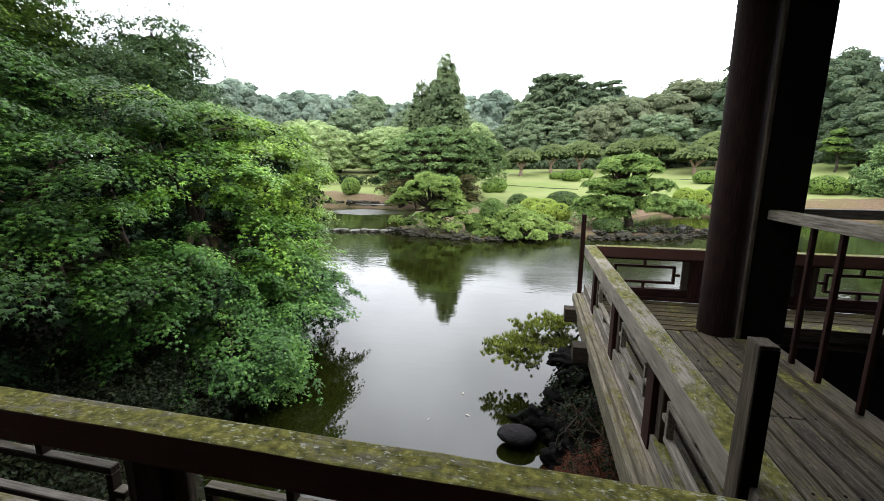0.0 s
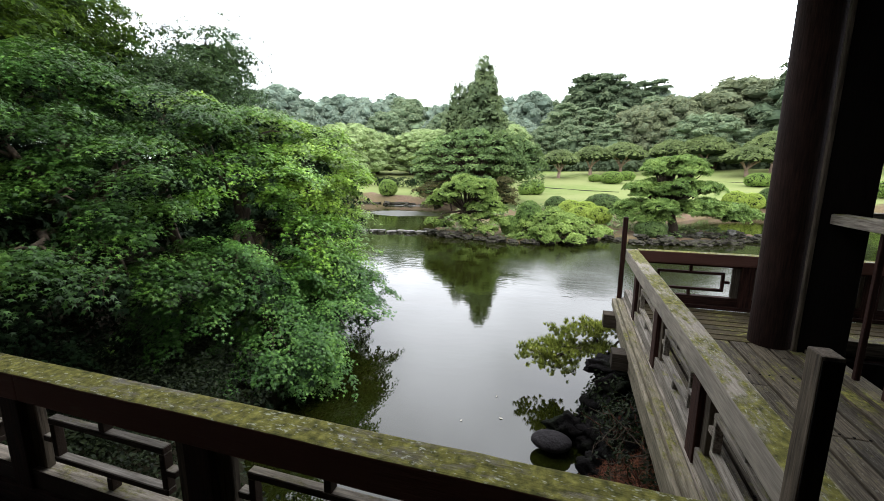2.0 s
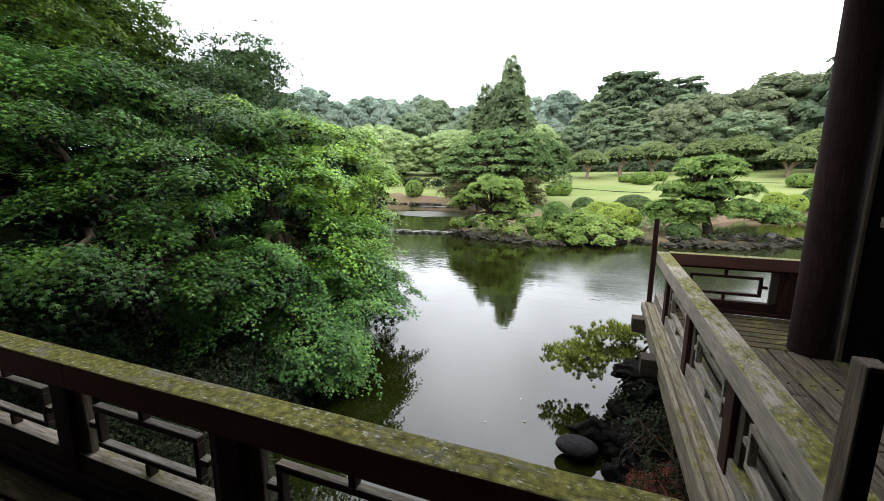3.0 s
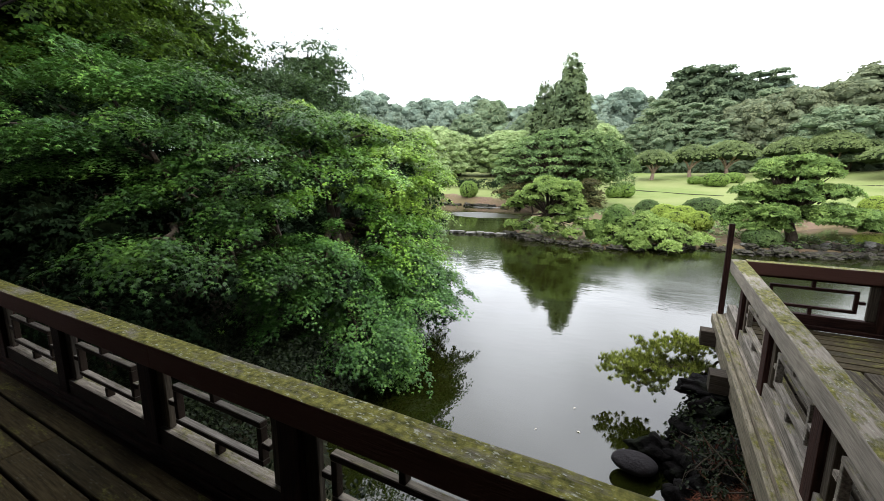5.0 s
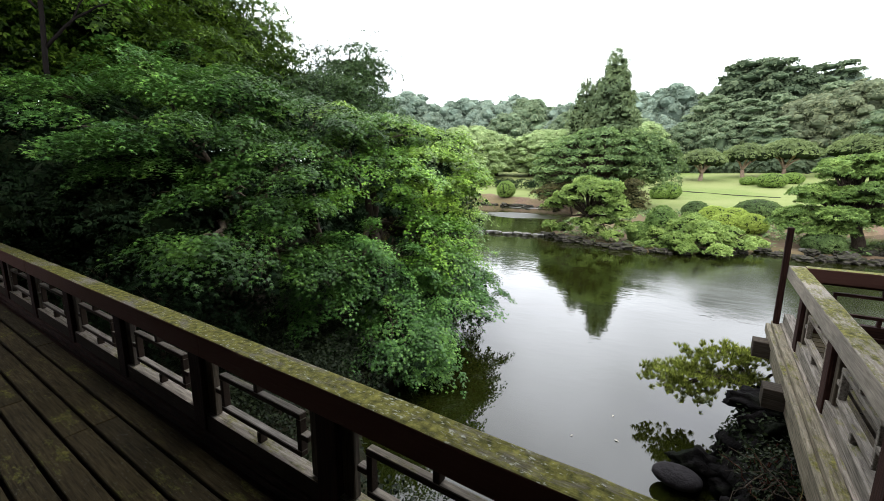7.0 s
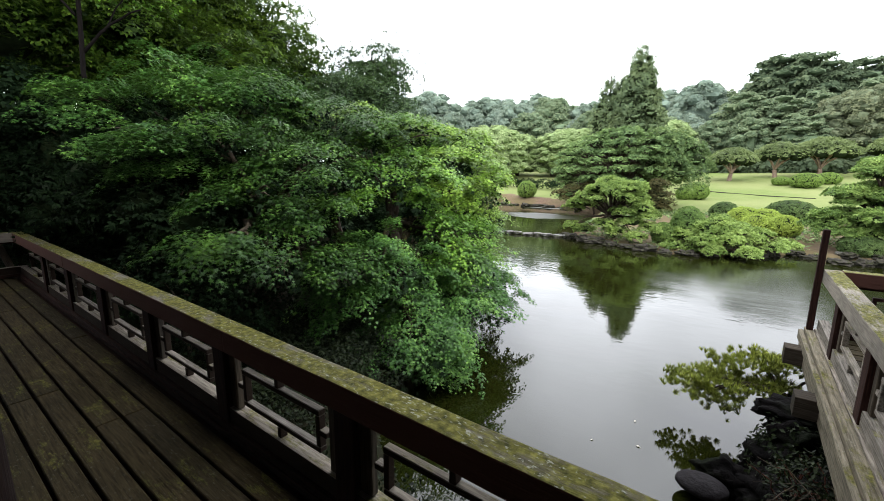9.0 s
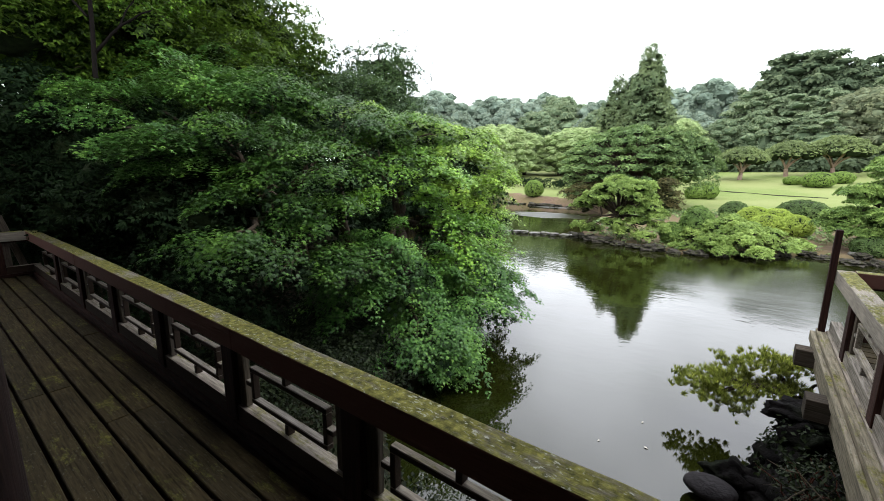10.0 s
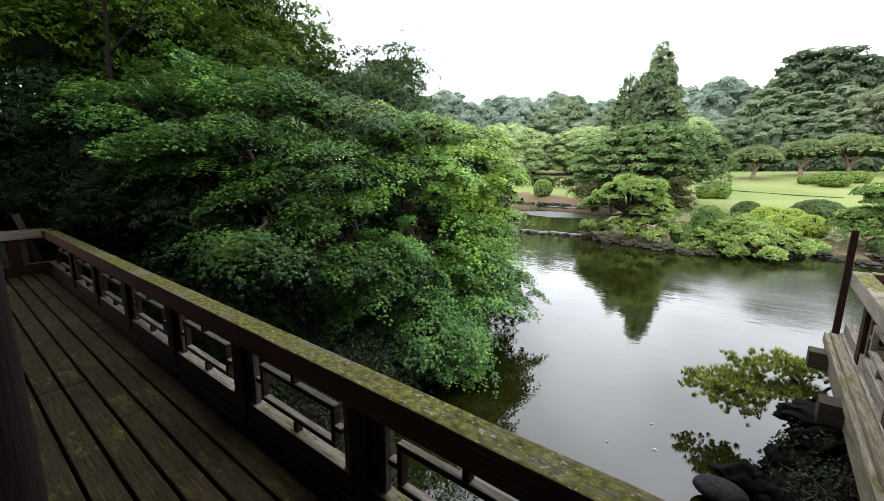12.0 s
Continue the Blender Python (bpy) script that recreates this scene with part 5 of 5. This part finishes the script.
gx, gy = rng.uniform(-7, 9, 9000), rng.uniform(15.6, 31, 9000)
keep = (inside_distance(gx, gy, FAR_SHORE) > 0.1) & (np.array([noise.noise(Vector((a * 0.45, b * 0.45, 3))) for a, b in zip(gx, gy)]) > -0.12)
gx, gy = gx[keep], gy[keep]
c = np.stack([gx, gy, ground_height(gx, gy) + rng.uniform(0.02, 0.16, len(gx))], -1)
cover = scatter("ground_cover", c, np.array([0, 0, 1.0]) + rng.normal(0, 0.4, c.shape), rng.uniform(0.15, 0.34, len(c)), SPRAY, mid_leaf, None, "", 78)
tagged(cover, "low green ground cover over the rocky point", "ground cover", kind="stuff")

# ---- woods behind the lawn ----


def wood_tree(tone, seed, form, label):
    rng = np.random.default_rng(seed)
    root = empty("wood_tree", (0, 0, 0))
    v, f = tube_data([limb((0, 0, -0.6), (0.2, 0.1, 8), 0.4, 0.12, rng, 0.02)], 6)
    link("trunk", v, f, bark, root, smooth=True)
    lumps = []
    n = 44 if form == "round" else 36
    for k in range(n):
        a = k * 2.39996 + rng.uniform(-0.35, 0.35)
        t = (k + rng.uniform(0, 1)) / n
        if form == "round":
            reach = 3.5 * math.sqrt(max(1 - (1.55 * t - 0.6) ** 2, 0.02)) * rng.uniform(0.72, 1.02)
            s = rng.uniform(0.85, 1.45)
            lumps.append((reach * math.cos(a), reach * math.sin(a), 1.6 + 10.4 * t, s, s, s * 0.8))
        else:
            reach = 3.9 * (1 - t ** 1.6 * 0.82) * rng.uniform(0.45, 1.05)
            s = rng.uniform(1.0, 1.7) * (1 - 0.3 * t)
            lumps.append((reach * math.cos(a), reach * math.sin(a), 1.8 + 10.6 * t, s, s, s * 0.42))
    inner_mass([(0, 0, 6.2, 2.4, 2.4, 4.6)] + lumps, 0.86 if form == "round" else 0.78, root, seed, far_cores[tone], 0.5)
    crown("crown", lumps, OVAL, haze_tones[tone], root, 0.4, 2.4, 0.34, 7, seed, flat=0.35, droop=0.4, shell=0.14, under=-0.4, ragged=0.2, jitter=0.4)
    return tagged(root, label, "tree", "woods behind the lawn")


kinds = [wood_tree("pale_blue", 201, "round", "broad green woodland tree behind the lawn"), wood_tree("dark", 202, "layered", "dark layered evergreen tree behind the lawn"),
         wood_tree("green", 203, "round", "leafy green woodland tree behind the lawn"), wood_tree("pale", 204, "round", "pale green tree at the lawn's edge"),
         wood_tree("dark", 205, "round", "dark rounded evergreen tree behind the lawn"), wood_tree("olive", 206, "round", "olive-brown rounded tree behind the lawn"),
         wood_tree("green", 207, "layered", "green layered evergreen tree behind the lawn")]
rng = np.random.default_rng(17)
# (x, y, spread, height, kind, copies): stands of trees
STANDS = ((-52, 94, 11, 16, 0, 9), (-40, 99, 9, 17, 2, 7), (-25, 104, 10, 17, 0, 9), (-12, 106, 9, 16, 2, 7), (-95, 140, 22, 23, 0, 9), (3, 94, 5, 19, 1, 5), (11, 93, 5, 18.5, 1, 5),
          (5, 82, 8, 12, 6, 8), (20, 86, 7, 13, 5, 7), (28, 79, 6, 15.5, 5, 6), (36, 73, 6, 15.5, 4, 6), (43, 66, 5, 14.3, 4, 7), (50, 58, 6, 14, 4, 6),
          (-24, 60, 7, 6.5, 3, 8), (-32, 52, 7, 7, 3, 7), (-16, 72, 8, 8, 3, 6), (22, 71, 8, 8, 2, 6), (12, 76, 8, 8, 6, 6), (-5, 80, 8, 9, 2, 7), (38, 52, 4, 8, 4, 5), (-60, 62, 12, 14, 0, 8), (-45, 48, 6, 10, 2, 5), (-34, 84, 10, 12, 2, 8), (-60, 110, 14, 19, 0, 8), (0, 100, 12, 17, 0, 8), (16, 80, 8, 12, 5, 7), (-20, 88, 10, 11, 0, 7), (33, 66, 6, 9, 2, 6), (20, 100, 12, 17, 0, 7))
first = set()
for x, y, spread, high, kind, copies in STANDS:
    for k in range(copies):
        px, py = x + rng.uniform(-1, 1) * spread, y + rng.uniform(-1, 1) * spread * 0.6
        s = high / 13.6 * rng.uniform(0.88, 1.1)
        m = pose(px, py, ground_at(px, py), 0, 0, rng.uniform(0, 360)) @ Matrix.Diagonal((s * rng.uniform(0.9, 1.2), s * rng.uniform(0.9, 1.2), s, 1))
        wide = max(1.0, 9.0 / high) * rng.uniform(1.0, 1.35)
        m = m @ Matrix.Diagonal((wide, wide, 1, 1))
        if kind not in first:
            first.add(kind)
            kinds[kind].matrix_basis = m
            kinds[kind].scale = m.to_scale()
            base_scale = kinds[kind].scale.copy()
        else:
            sc = kinds[kind].scale
            copy_thing(kinds[kind], m @ Matrix.Diagonal((1 / sc[0], 1 / sc[1], 1 / sc[2], 1)))

rng = np.random.default_rng(23)
under = []
for k in range(150):
    a = radians(-38 + 84 * (k + rng.uniform(0, 1)) / 150)
    d = rng.uniform(71, 79)
    px, py = d * math.sin(a), d * math.cos(a) - 1
    under.append((px, py, ground_at(px, py) + rng.uniform(0.0, 0.9), rng.uniform(1.5, 2.8), rng.uniform(1.2, 2.0), rng.uniform(1.2, 2.2)))
tagged(crown("woodland_understory", under, OVAL, haze_tones["dark"], None, 0.8, 1.5, 0.5, 5, 131, flat=0.4, shell=0.3), "dense dark undergrowth along the edge of the woods", "undergrowth", kind="stuff")

def lawn_edging(points):
    """A narrow dark stone gutter laid in the grass."""
    root = empty("stone_edging", (points[0][0], points[0][1], ground_at(*points[0])))
    verts, faces = [], []
    for a, b in zip(points, points[1:]):
        n = max(int(math.dist(a, b) / 0.8), 1)
        for k in range(n):
            p, q = (np.array(a) + (np.array(b) - np.array(a)) * t for t in ((k + 0.02) / n, (k + 0.98) / n))
            side = np.array([p[1] - q[1], q[0] - p[0]])
            side = side / np.linalg.norm(side) * 0.09
            ring = [(*(c + d * side), ground_at(*c) + h) for c in (p, q) for d, h in ((-1, -0.1), (-1, 0.05), (1, 0.05), (1, -0.1))]
            o = len(verts)
            verts += [(x - root.location.x, y - root.location.y, z - root.location.z) for x, y, z in ring]
            faces += [tuple(o + i for i in f) for f in ((0, 1, 2, 3), (7, 6, 5, 4), (0, 4, 5, 1), (1, 5, 6, 2), (2, 6, 7, 3))]
    link("kerb_stones", verts, faces, rock_mat, root)
    return tagged(root, "narrow dark stone edging set in the mown lawn", "edging", "lawn edgings")


lawn_edging(((-6.2, 48.3), (-3.0, 46.7), (1.15, 44.7), (4.5, 43.5)))
lawn_edging(((12.2, 53.7), (14.9, 52.1), (18.6, 50.7), (23.0, 49.6)))

# hedge and far tower
hedge_root = empty("hedge", (-22, 42, ground_at(-22, 42)))
crown("foliage", [(-6 + 2.0 * k, 0.3 * (k % 2), 0.45, 1.3, 0.8, 0.6) for k in range(7)], SPRAY, dark_leaf, hedge_root, 0.2, 8, 0.2, 8, 130, flat=0.2, shell=0.1, ragged=0.06)
tagged(hedge_root, "low dark clipped hedge along the lawn", "hedge")
tower = empty("office_tower", (160.5, 252, 0))
box("wall", (-10, -10, 0), (10, 10, 58), tower_mat, tower, bevel=0)
for fl in range(12):
    box("window", (-9, -10.06, 8 + 4 * fl), (9, -10.002, 10.4 + 4 * fl), glass_mat, tower, bevel=0)
tagged(tower, "pale grey office tower far beyond the trees", "building")

# ---- rocks ----
rock_meshes = [blob("rock", (0, 0, 0), (1, 0.75, 0.55), rock_mat, 300 + k, None, rough=0.6, detail=4, freq=2.1) for k in range(4)]
RIM = ((-6.7, 17.9, 0.5), (-6.2, 17.3, 0.45), (-5.6, 16.9, 0.5), (-5.0, 16.5, 0.55), (-4.3, 16.3, 0.5), (-3.6, 16.1, 0.45), (-2.9, 15.9, 0.5), (-2.2, 15.8, 0.4), (-1.5, 15.9, 0.5), (-0.8, 16.2, 0.4), (-0.1, 16.6, 0.45),
       (0.5, 17.1, 0.35), (1.0, 17.7, 0.35), (1.6, 18.3, 0.4), (2.1, 17.9, 0.45), (2.7, 17.4, 0.5), (3.3, 17.4, 0.4), (3.9, 17.6, 0.6), (4.6, 17.7, 0.5), (5.2, 17.9, 0.6), (5.8, 18.2, 0.45), (6.4, 18.6, 0.5), (7.0, 19.1, 0.4),
       (7.6, 19.6, 0.45), (8.2, 20.0, 0.35), (-17.5, 33.9, 0.5), (-16.2, 33.6, 0.6), (-15.0, 33.5, 0.5), (-13.7, 33.2, 0.6), (-12.4, 33.1, 0.5), (-18.8, 34.3, 0.5), (-11.2, 33.3, 0.5))
for k, (x, y, s) in enumerate(RIM):
    m = pose(x, y, WATER + 0.0 + 0.1 * (k * 37 % 7) / 7, 0, 0, k * 67 % 360) @ Matrix.Diagonal((s * (1.9 if y > 30 else 1.0) * (0.65 + 0.4 * (k * 13 % 4) / 4), s * 0.7, s * (0.4 + 0.3 * (k * 29 % 5) / 5), 1))
    if k < 4:
        r = rock_meshes[k]
        r.matrix_basis = m
        tagged(r, "dark mossy rock at the water's edge", "rock", "shore rocks")
    else:
        src = rock_meshes[k % 4]
        r = new("rock", src.data)
        r.matrix_basis = m
        tagged(r, "dark mossy rock at the water's edge", "rock", "shore rocks")
rng = np.random.default_rng(55)
for k in range(16):
    x = 2.6 + 5.4 * (k + rng.uniform(0, 1)) / 16
    y = 17.75 + 0.36 * (x - 2.6) + rng.uniform(-0.25, 0.5)
    r = new("rock", rock_meshes[k % 4].data) if k % 4 else blob("rock", (0, 0, 0), (1, 0.8, 0.7), pale_rock_mat, 370 + k, None, rough=0.35, detail=2)
    s = rng.uniform(0.16, 0.36)
    r.matrix_basis = pose(x, y, ground_at(x, y) + 0.04, 0, 0, k * 77 % 360) @ Matrix.Diagonal((s, s, s * 0.8, 1))
    tagged(r, "pale grey rock on the low spit" if k % 4 == 0 else "dark mossy rock on the low spit", "rock", "shore rocks")
flat_mesh = None
for k in range(8):
    t = k / 7
    x, y = -9.6 + 3.2 * t, 16.75 + 0.5 * t + 0.08 * math.sin(k * 2.1)
    m = pose(x, y, WATER + 0.05 + 0.02 * (k % 3), 2 - k % 4, 3 - k % 3, 8 + 14 * math.sin(k * 1.7) + 180 * (k % 2)) @ Matrix.Diagonal((0.92 + 0.16 * (k % 2), 1 - 0.15 * (k % 3), 1, 1))
    if flat_mesh is None:
        st = blob("stepping_stone", (0, 0, 0), (0.235, 0.28, 0.12), pale_rock_mat, 320, None, rough=0.4, detail=3, freq=2.4)
        flat_mesh = st.data
        for v in flat_mesh.vertices:  # the worn flat top
            v.co.z = min(v.co.z, 0.03 + 0.15 * (v.co.z - 0.03))
    else:
        st = new("stepping_stone", flat_mesh)
    st.matrix_basis = m
    tagged(st, "pale flat stepping stone just above the water", "stone", "stepping stones")

# ---- the near bank beside the side deck ----
for k, (x, y, z, rx, ry, rz) in enumerate(((0.55, 3.66, -0.55, 0.25, 0.19, 0.1), (0.64, 3.5, -0.74, 0.24, 0.24, 0.2), (0.7, 3.4, -1.0, 0.42, 0.38, 0.24), (0.78, 4.2, -0.95, 0.3, 0.3, 0.34), (0.8, 2.75, -0.9, 0.36, 0.4, 0.3),
                                                (0.12, 3.14, -1.1, 0.22, 0.17, 0.15), (0.4, 3.05, -1.1, 0.2, 0.18, 0.16), (0.36, 3.42, -1.08, 0.14, 0.12, 0.16), (0.45, 2.6, -1.12, 0.22, 0.2, 0.16))):
    r = blob("rock", (x, y, z), (rx, ry, rz), dark_rock_mat, 340 + k, None, rough=0.38, detail=4, freq=2.4)
    tagged(r, "jagged black rock at the foot of the deck", "rock", "deck rocks")
pebble = blob("oval_stone", (-0.03, 2.88, -1.09), (0.21, 0.15, 0.085), pebble_mat, 360, None, rough=0.05, detail=3)
pebble.matrix_world = pose(0, 0, 0)
tagged(pebble, "smooth oval grey stone lying in the shallow water", "stone")

near_pine = empty("pine_tree", (0.67, 4.09, -0.99))
near_pine.scale = (0.926, 0.926, 0.926)
rng = np.random.default_rng(9)
stems = [limb((0.0, 0.0, -0.1), (-0.15, 0.25, 0.35), 0.07, 0.055, rng, 0.1), limb((-0.15, 0.25, 0.35), (-0.95, 0.2, 0.16), 0.05, 0.012, rng, 0.12, 8), limb((-0.15, 0.25, 0.35), (-0.4, 0.55, 0.6), 0.03, 0.01, rng, 0.12),
         limb((-0.45, 0.22, 0.36), (-1.0, 0.35, 0.24), 0.02, 0.007, rng, 0.15, 7), limb((-0.3, 0.25, 0.37), (-0.8, 0.0, 0.3), 0.02, 0.006, rng, 0.15), limb((-0.1, 0.25, 0.3), (0.2, 0.6, 0.5), 0.025, 0.008, rng, 0.1)]
v, f = tube_data(stems, 7)
link("trunk", v, f, bark, near_pine, "", True)
NEEDLES = needle_tuft(24, 8, 1.4, 0.042)
crown("crown", [(-0.95, 0.28, 0.24, 0.36, 0.36, 0.13), (-0.62, 0.18, 0.34, 0.4, 0.35, 0.17), (-0.45, 0.5, 0.52, 0.38, 0.3, 0.16), (-0.1, 0.6, 0.6, 0.36, 0.3, 0.14), (-0.75, -0.02, 0.2, 0.28, 0.22, 0.1), (0.15, 0.65, 0.58, 0.3, 0.25, 0.12), (-0.3, 0.25, 0.36, 0.32, 0.25, 0.12), (0.4, 0.6, 0.52, 0.25, 0.22, 0.1)],
      NEEDLES, near_pine_leaf, near_pine, 0.15, 46, 0.12, 4, 150, flat=0.85, shell=0.5, under=-0.6, jitter=0.25, droop=0.1)
tagged(near_pine, "small yellow-green pine reaching out over the water", "pine tree", "garden pines")

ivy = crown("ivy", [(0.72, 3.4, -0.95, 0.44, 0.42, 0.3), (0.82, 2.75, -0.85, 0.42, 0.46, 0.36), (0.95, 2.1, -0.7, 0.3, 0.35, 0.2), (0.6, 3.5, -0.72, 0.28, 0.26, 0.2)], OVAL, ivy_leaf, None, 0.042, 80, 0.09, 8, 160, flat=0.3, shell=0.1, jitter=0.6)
tagged(ivy, "dark small-leaved ivy over the rocks", "ivy", kind="stuff")
tangle = empty("low_shrub", (0.78, 2.2, ground_at(0.78, 2.2)))
rng = np.random.default_rng(172)
stems = []
for _ in range(60):
    a = np.array([rng.uniform(-0.35, 0.2), rng.uniform(-0.65, 0.6), rng.uniform(-0.02, 0.05)])
    stems.append(limb(a, a + np.array([rng.uniform(-0.25, 0.2), rng.uniform(-0.25, 0.25), rng.uniform(0.05, 0.3)]), 0.006, 0.002, rng, 0.3, 5))
v, f = tube_data(stems, 5)
link("stem", v, f, red_twig, tangle)
spots = [(p[0], p[1], p[2], 0.04, 0.04, 0.03) for way in stems for p, _ in way[2:]]
crown("leaves", spots, OVAL, ivy_leaf, tangle, 0.032, 14, 0.05, 2, 176, flat=0.4, jitter=0.7)
tagged(tangle, "low tangled shrub with red-brown stems beside the deck", "shrub")
rng = np.random.default_rng(180)
c = np.stack([rng.uniform(0.2, 1.0, 5200), rng.uniform(1.15, 2.65, 5200), np.zeros(5200)], -1)
c[:, 2] = ground_height(c[:, 0], c[:, 1]) + rng.uniform(0.02, 0.07, 5200)
n = np.array([0, 0, 1.0]) + rng.normal(0, 0.35, c.shape)
needles = scatter("pine_litter", c, n, np.full(len(c), 0.11), (np.array([(0, -0.5, 0), (0.02, 0, 0.02), (0, 0.5, 0)]), [(0, 1, 2)]), litter, None, "", 181)
tagged(needles, "rust-red fallen pine needles on the bank", "leaf litter", kind="stuff")
rng = np.random.default_rng(190)
twigs = [limb((0.85, 1.7, -0.6), (0.3, 1.75, -0.72), 0.012, 0.004, rng, 0.15), limb((0.6, 1.72, -0.64), (0.45, 1.3, -0.75), 0.008, 0.003, rng, 0.15), limb((0.9, 2.1, -0.5), (0.4, 2.0, -0.6), 0.009, 0.003, rng, 0.15)] + [limb((rng.uniform(0.5, 0.9), rng.uniform(1.6, 2.7), -0.68), (rng.uniform(0.25, 0.9), rng.uniform(1.6, 2.8), -0.55), 0.006, 0.002, rng, 0.25) for _ in range(14)]
for way in twigs:
    v, f = tube_data([way], 5)
    tagged(link("fallen_branch", v, f, bark, None), "bare brown branch lying on the bank", "branch", "fallen branches")

for k, (x, y, a) in enumerate(((-0.62, 3.28, 20), (-0.75, 3.75, 80), (-1.05, 3.1, 140))):
    petal = scatter("floating_leaf", np.array([[0.0, 0, 0]]), np.array([[0, 0, 1.0]]), np.array([0.05 - 0.008 * k]), OVAL, petal_mat, None, "", 400 + k)
    petal.location = (x, y, WATER + 0.006)
    tagged(petal, "tiny pale fallen leaf floating on the pond", "leaf", "floating leaves")

# ---- deck planks ----
PLANK_W, GAP = 0.128, 0.021


def plank_mesh(length, seed):
    """A worn board along x with its top at zero, rounded along the edges."""
    bm = bmesh.new()
    add_box(bm, (0, 0, -0.04), (length, PLANK_W, 0), 0.004)
    n = max(int(length / 0.45), 2)
    for k in range(1, n):
        bmesh.ops.bisect_plane(bm, geom=bm.verts[:] + bm.edges[:] + bm.faces[:], plane_co=(length * k / n, 0, 0), plane_no=(1, 0, 0))
    for v in bm.verts:
        v.co.y += 0.0025 * noise.noise(Vector((v.co.x * 1.7, seed, 0)))
        v.co.z += 0.0025 * noise.noise(Vector((v.co.x * 1.3, v.co.y * 9, seed)))
    me = bpy.data.meshes.new("plank")
    bm.to_mesh(me)
    bm.free()
    return me


def lay_planks(floor, material, along, start, end, across_from, across_to, cuts, seed):
    """Boards laid side by side; along is 0 for x, 1 for y."""
    rng = np.random.default_rng(seed)
    pool = {}
    y, row = across_from, 0
    while y + PLANK_W <= across_to + 1e-6:
        step = cuts[1] * ((24 - row) // 2 % 3)
        stops = [start, *[c + step for c in cuts[0] if start + 0.3 < c + step < end - 0.3], end]
        for a, b in zip(stops, stops[1:]):
            length = round(b - a - 0.009, 3)
            key = (length, int(rng.integers(0, 3)))
            if key not in pool:
                pool[key] = plank_mesh(length, seed + len(pool))
                pool[key].materials.append(material)
            z = float(rng.uniform(-0.003, 0.0))
            m = pose(a + 0.002, y, z) if along == 0 else pose(y + PLANK_W, a + 0.002, z, 0, 0, 90)
            ob = new("plank", pool[key])
            ob.parent = floor
            ob.matrix_parent_inverse = floor.matrix_world.inverted()
            ob.matrix_basis = m
        y += PLANK_W + GAP
        row += 1


lay_planks(walk_deck, wood_plank_x, 0, -9.05, 2.1, -0.183 - 0.149 * 25, -0.17, ((-6.85, -3.22, 0.4), -0.8), 500)
lay_planks(walk_deck, wood_plank_x, 0, -9.05, 0.7, -0.183 + 0.149 - 0.149 * 1 + 0.0, -0.02, ((-5.2, -1.6), 0.0), 505)
lay_planks(side_deck, wood_plank_y, 1, 0.02, 3.46, 0.87, 2.2, ((1.9,), 0.62), 510)
lay_planks(side_deck, wood_plank_x, 0, 0.87, 6.85, 3.475, 4.56, ((2.9, 5.1), 0.7), 520)

nail = None
rng = np.random.default_rng(530)
for y in (1.15, 1.92, 2.72):
    for k in range(15):
        m = Matrix.Translation((0.93 + 0.0745 * k + rng.uniform(-0.012, 0.012), y + rng.uniform(-0.012, 0.012), 0.0))
        if nail is None:
            bm = bmesh.new()
            bmesh.ops.create_cone(bm, cap_ends=True, segments=8, radius1=0.009, radius2=0.007, depth=0.006)
            head_mesh = bpy.data.meshes.new("nail")
            bm.to_mesh(head_mesh)
            bm.free()
            head_mesh.materials.append(wood_wall)
            nail = head_mesh
        shared("nail", nail, side_deck, m)
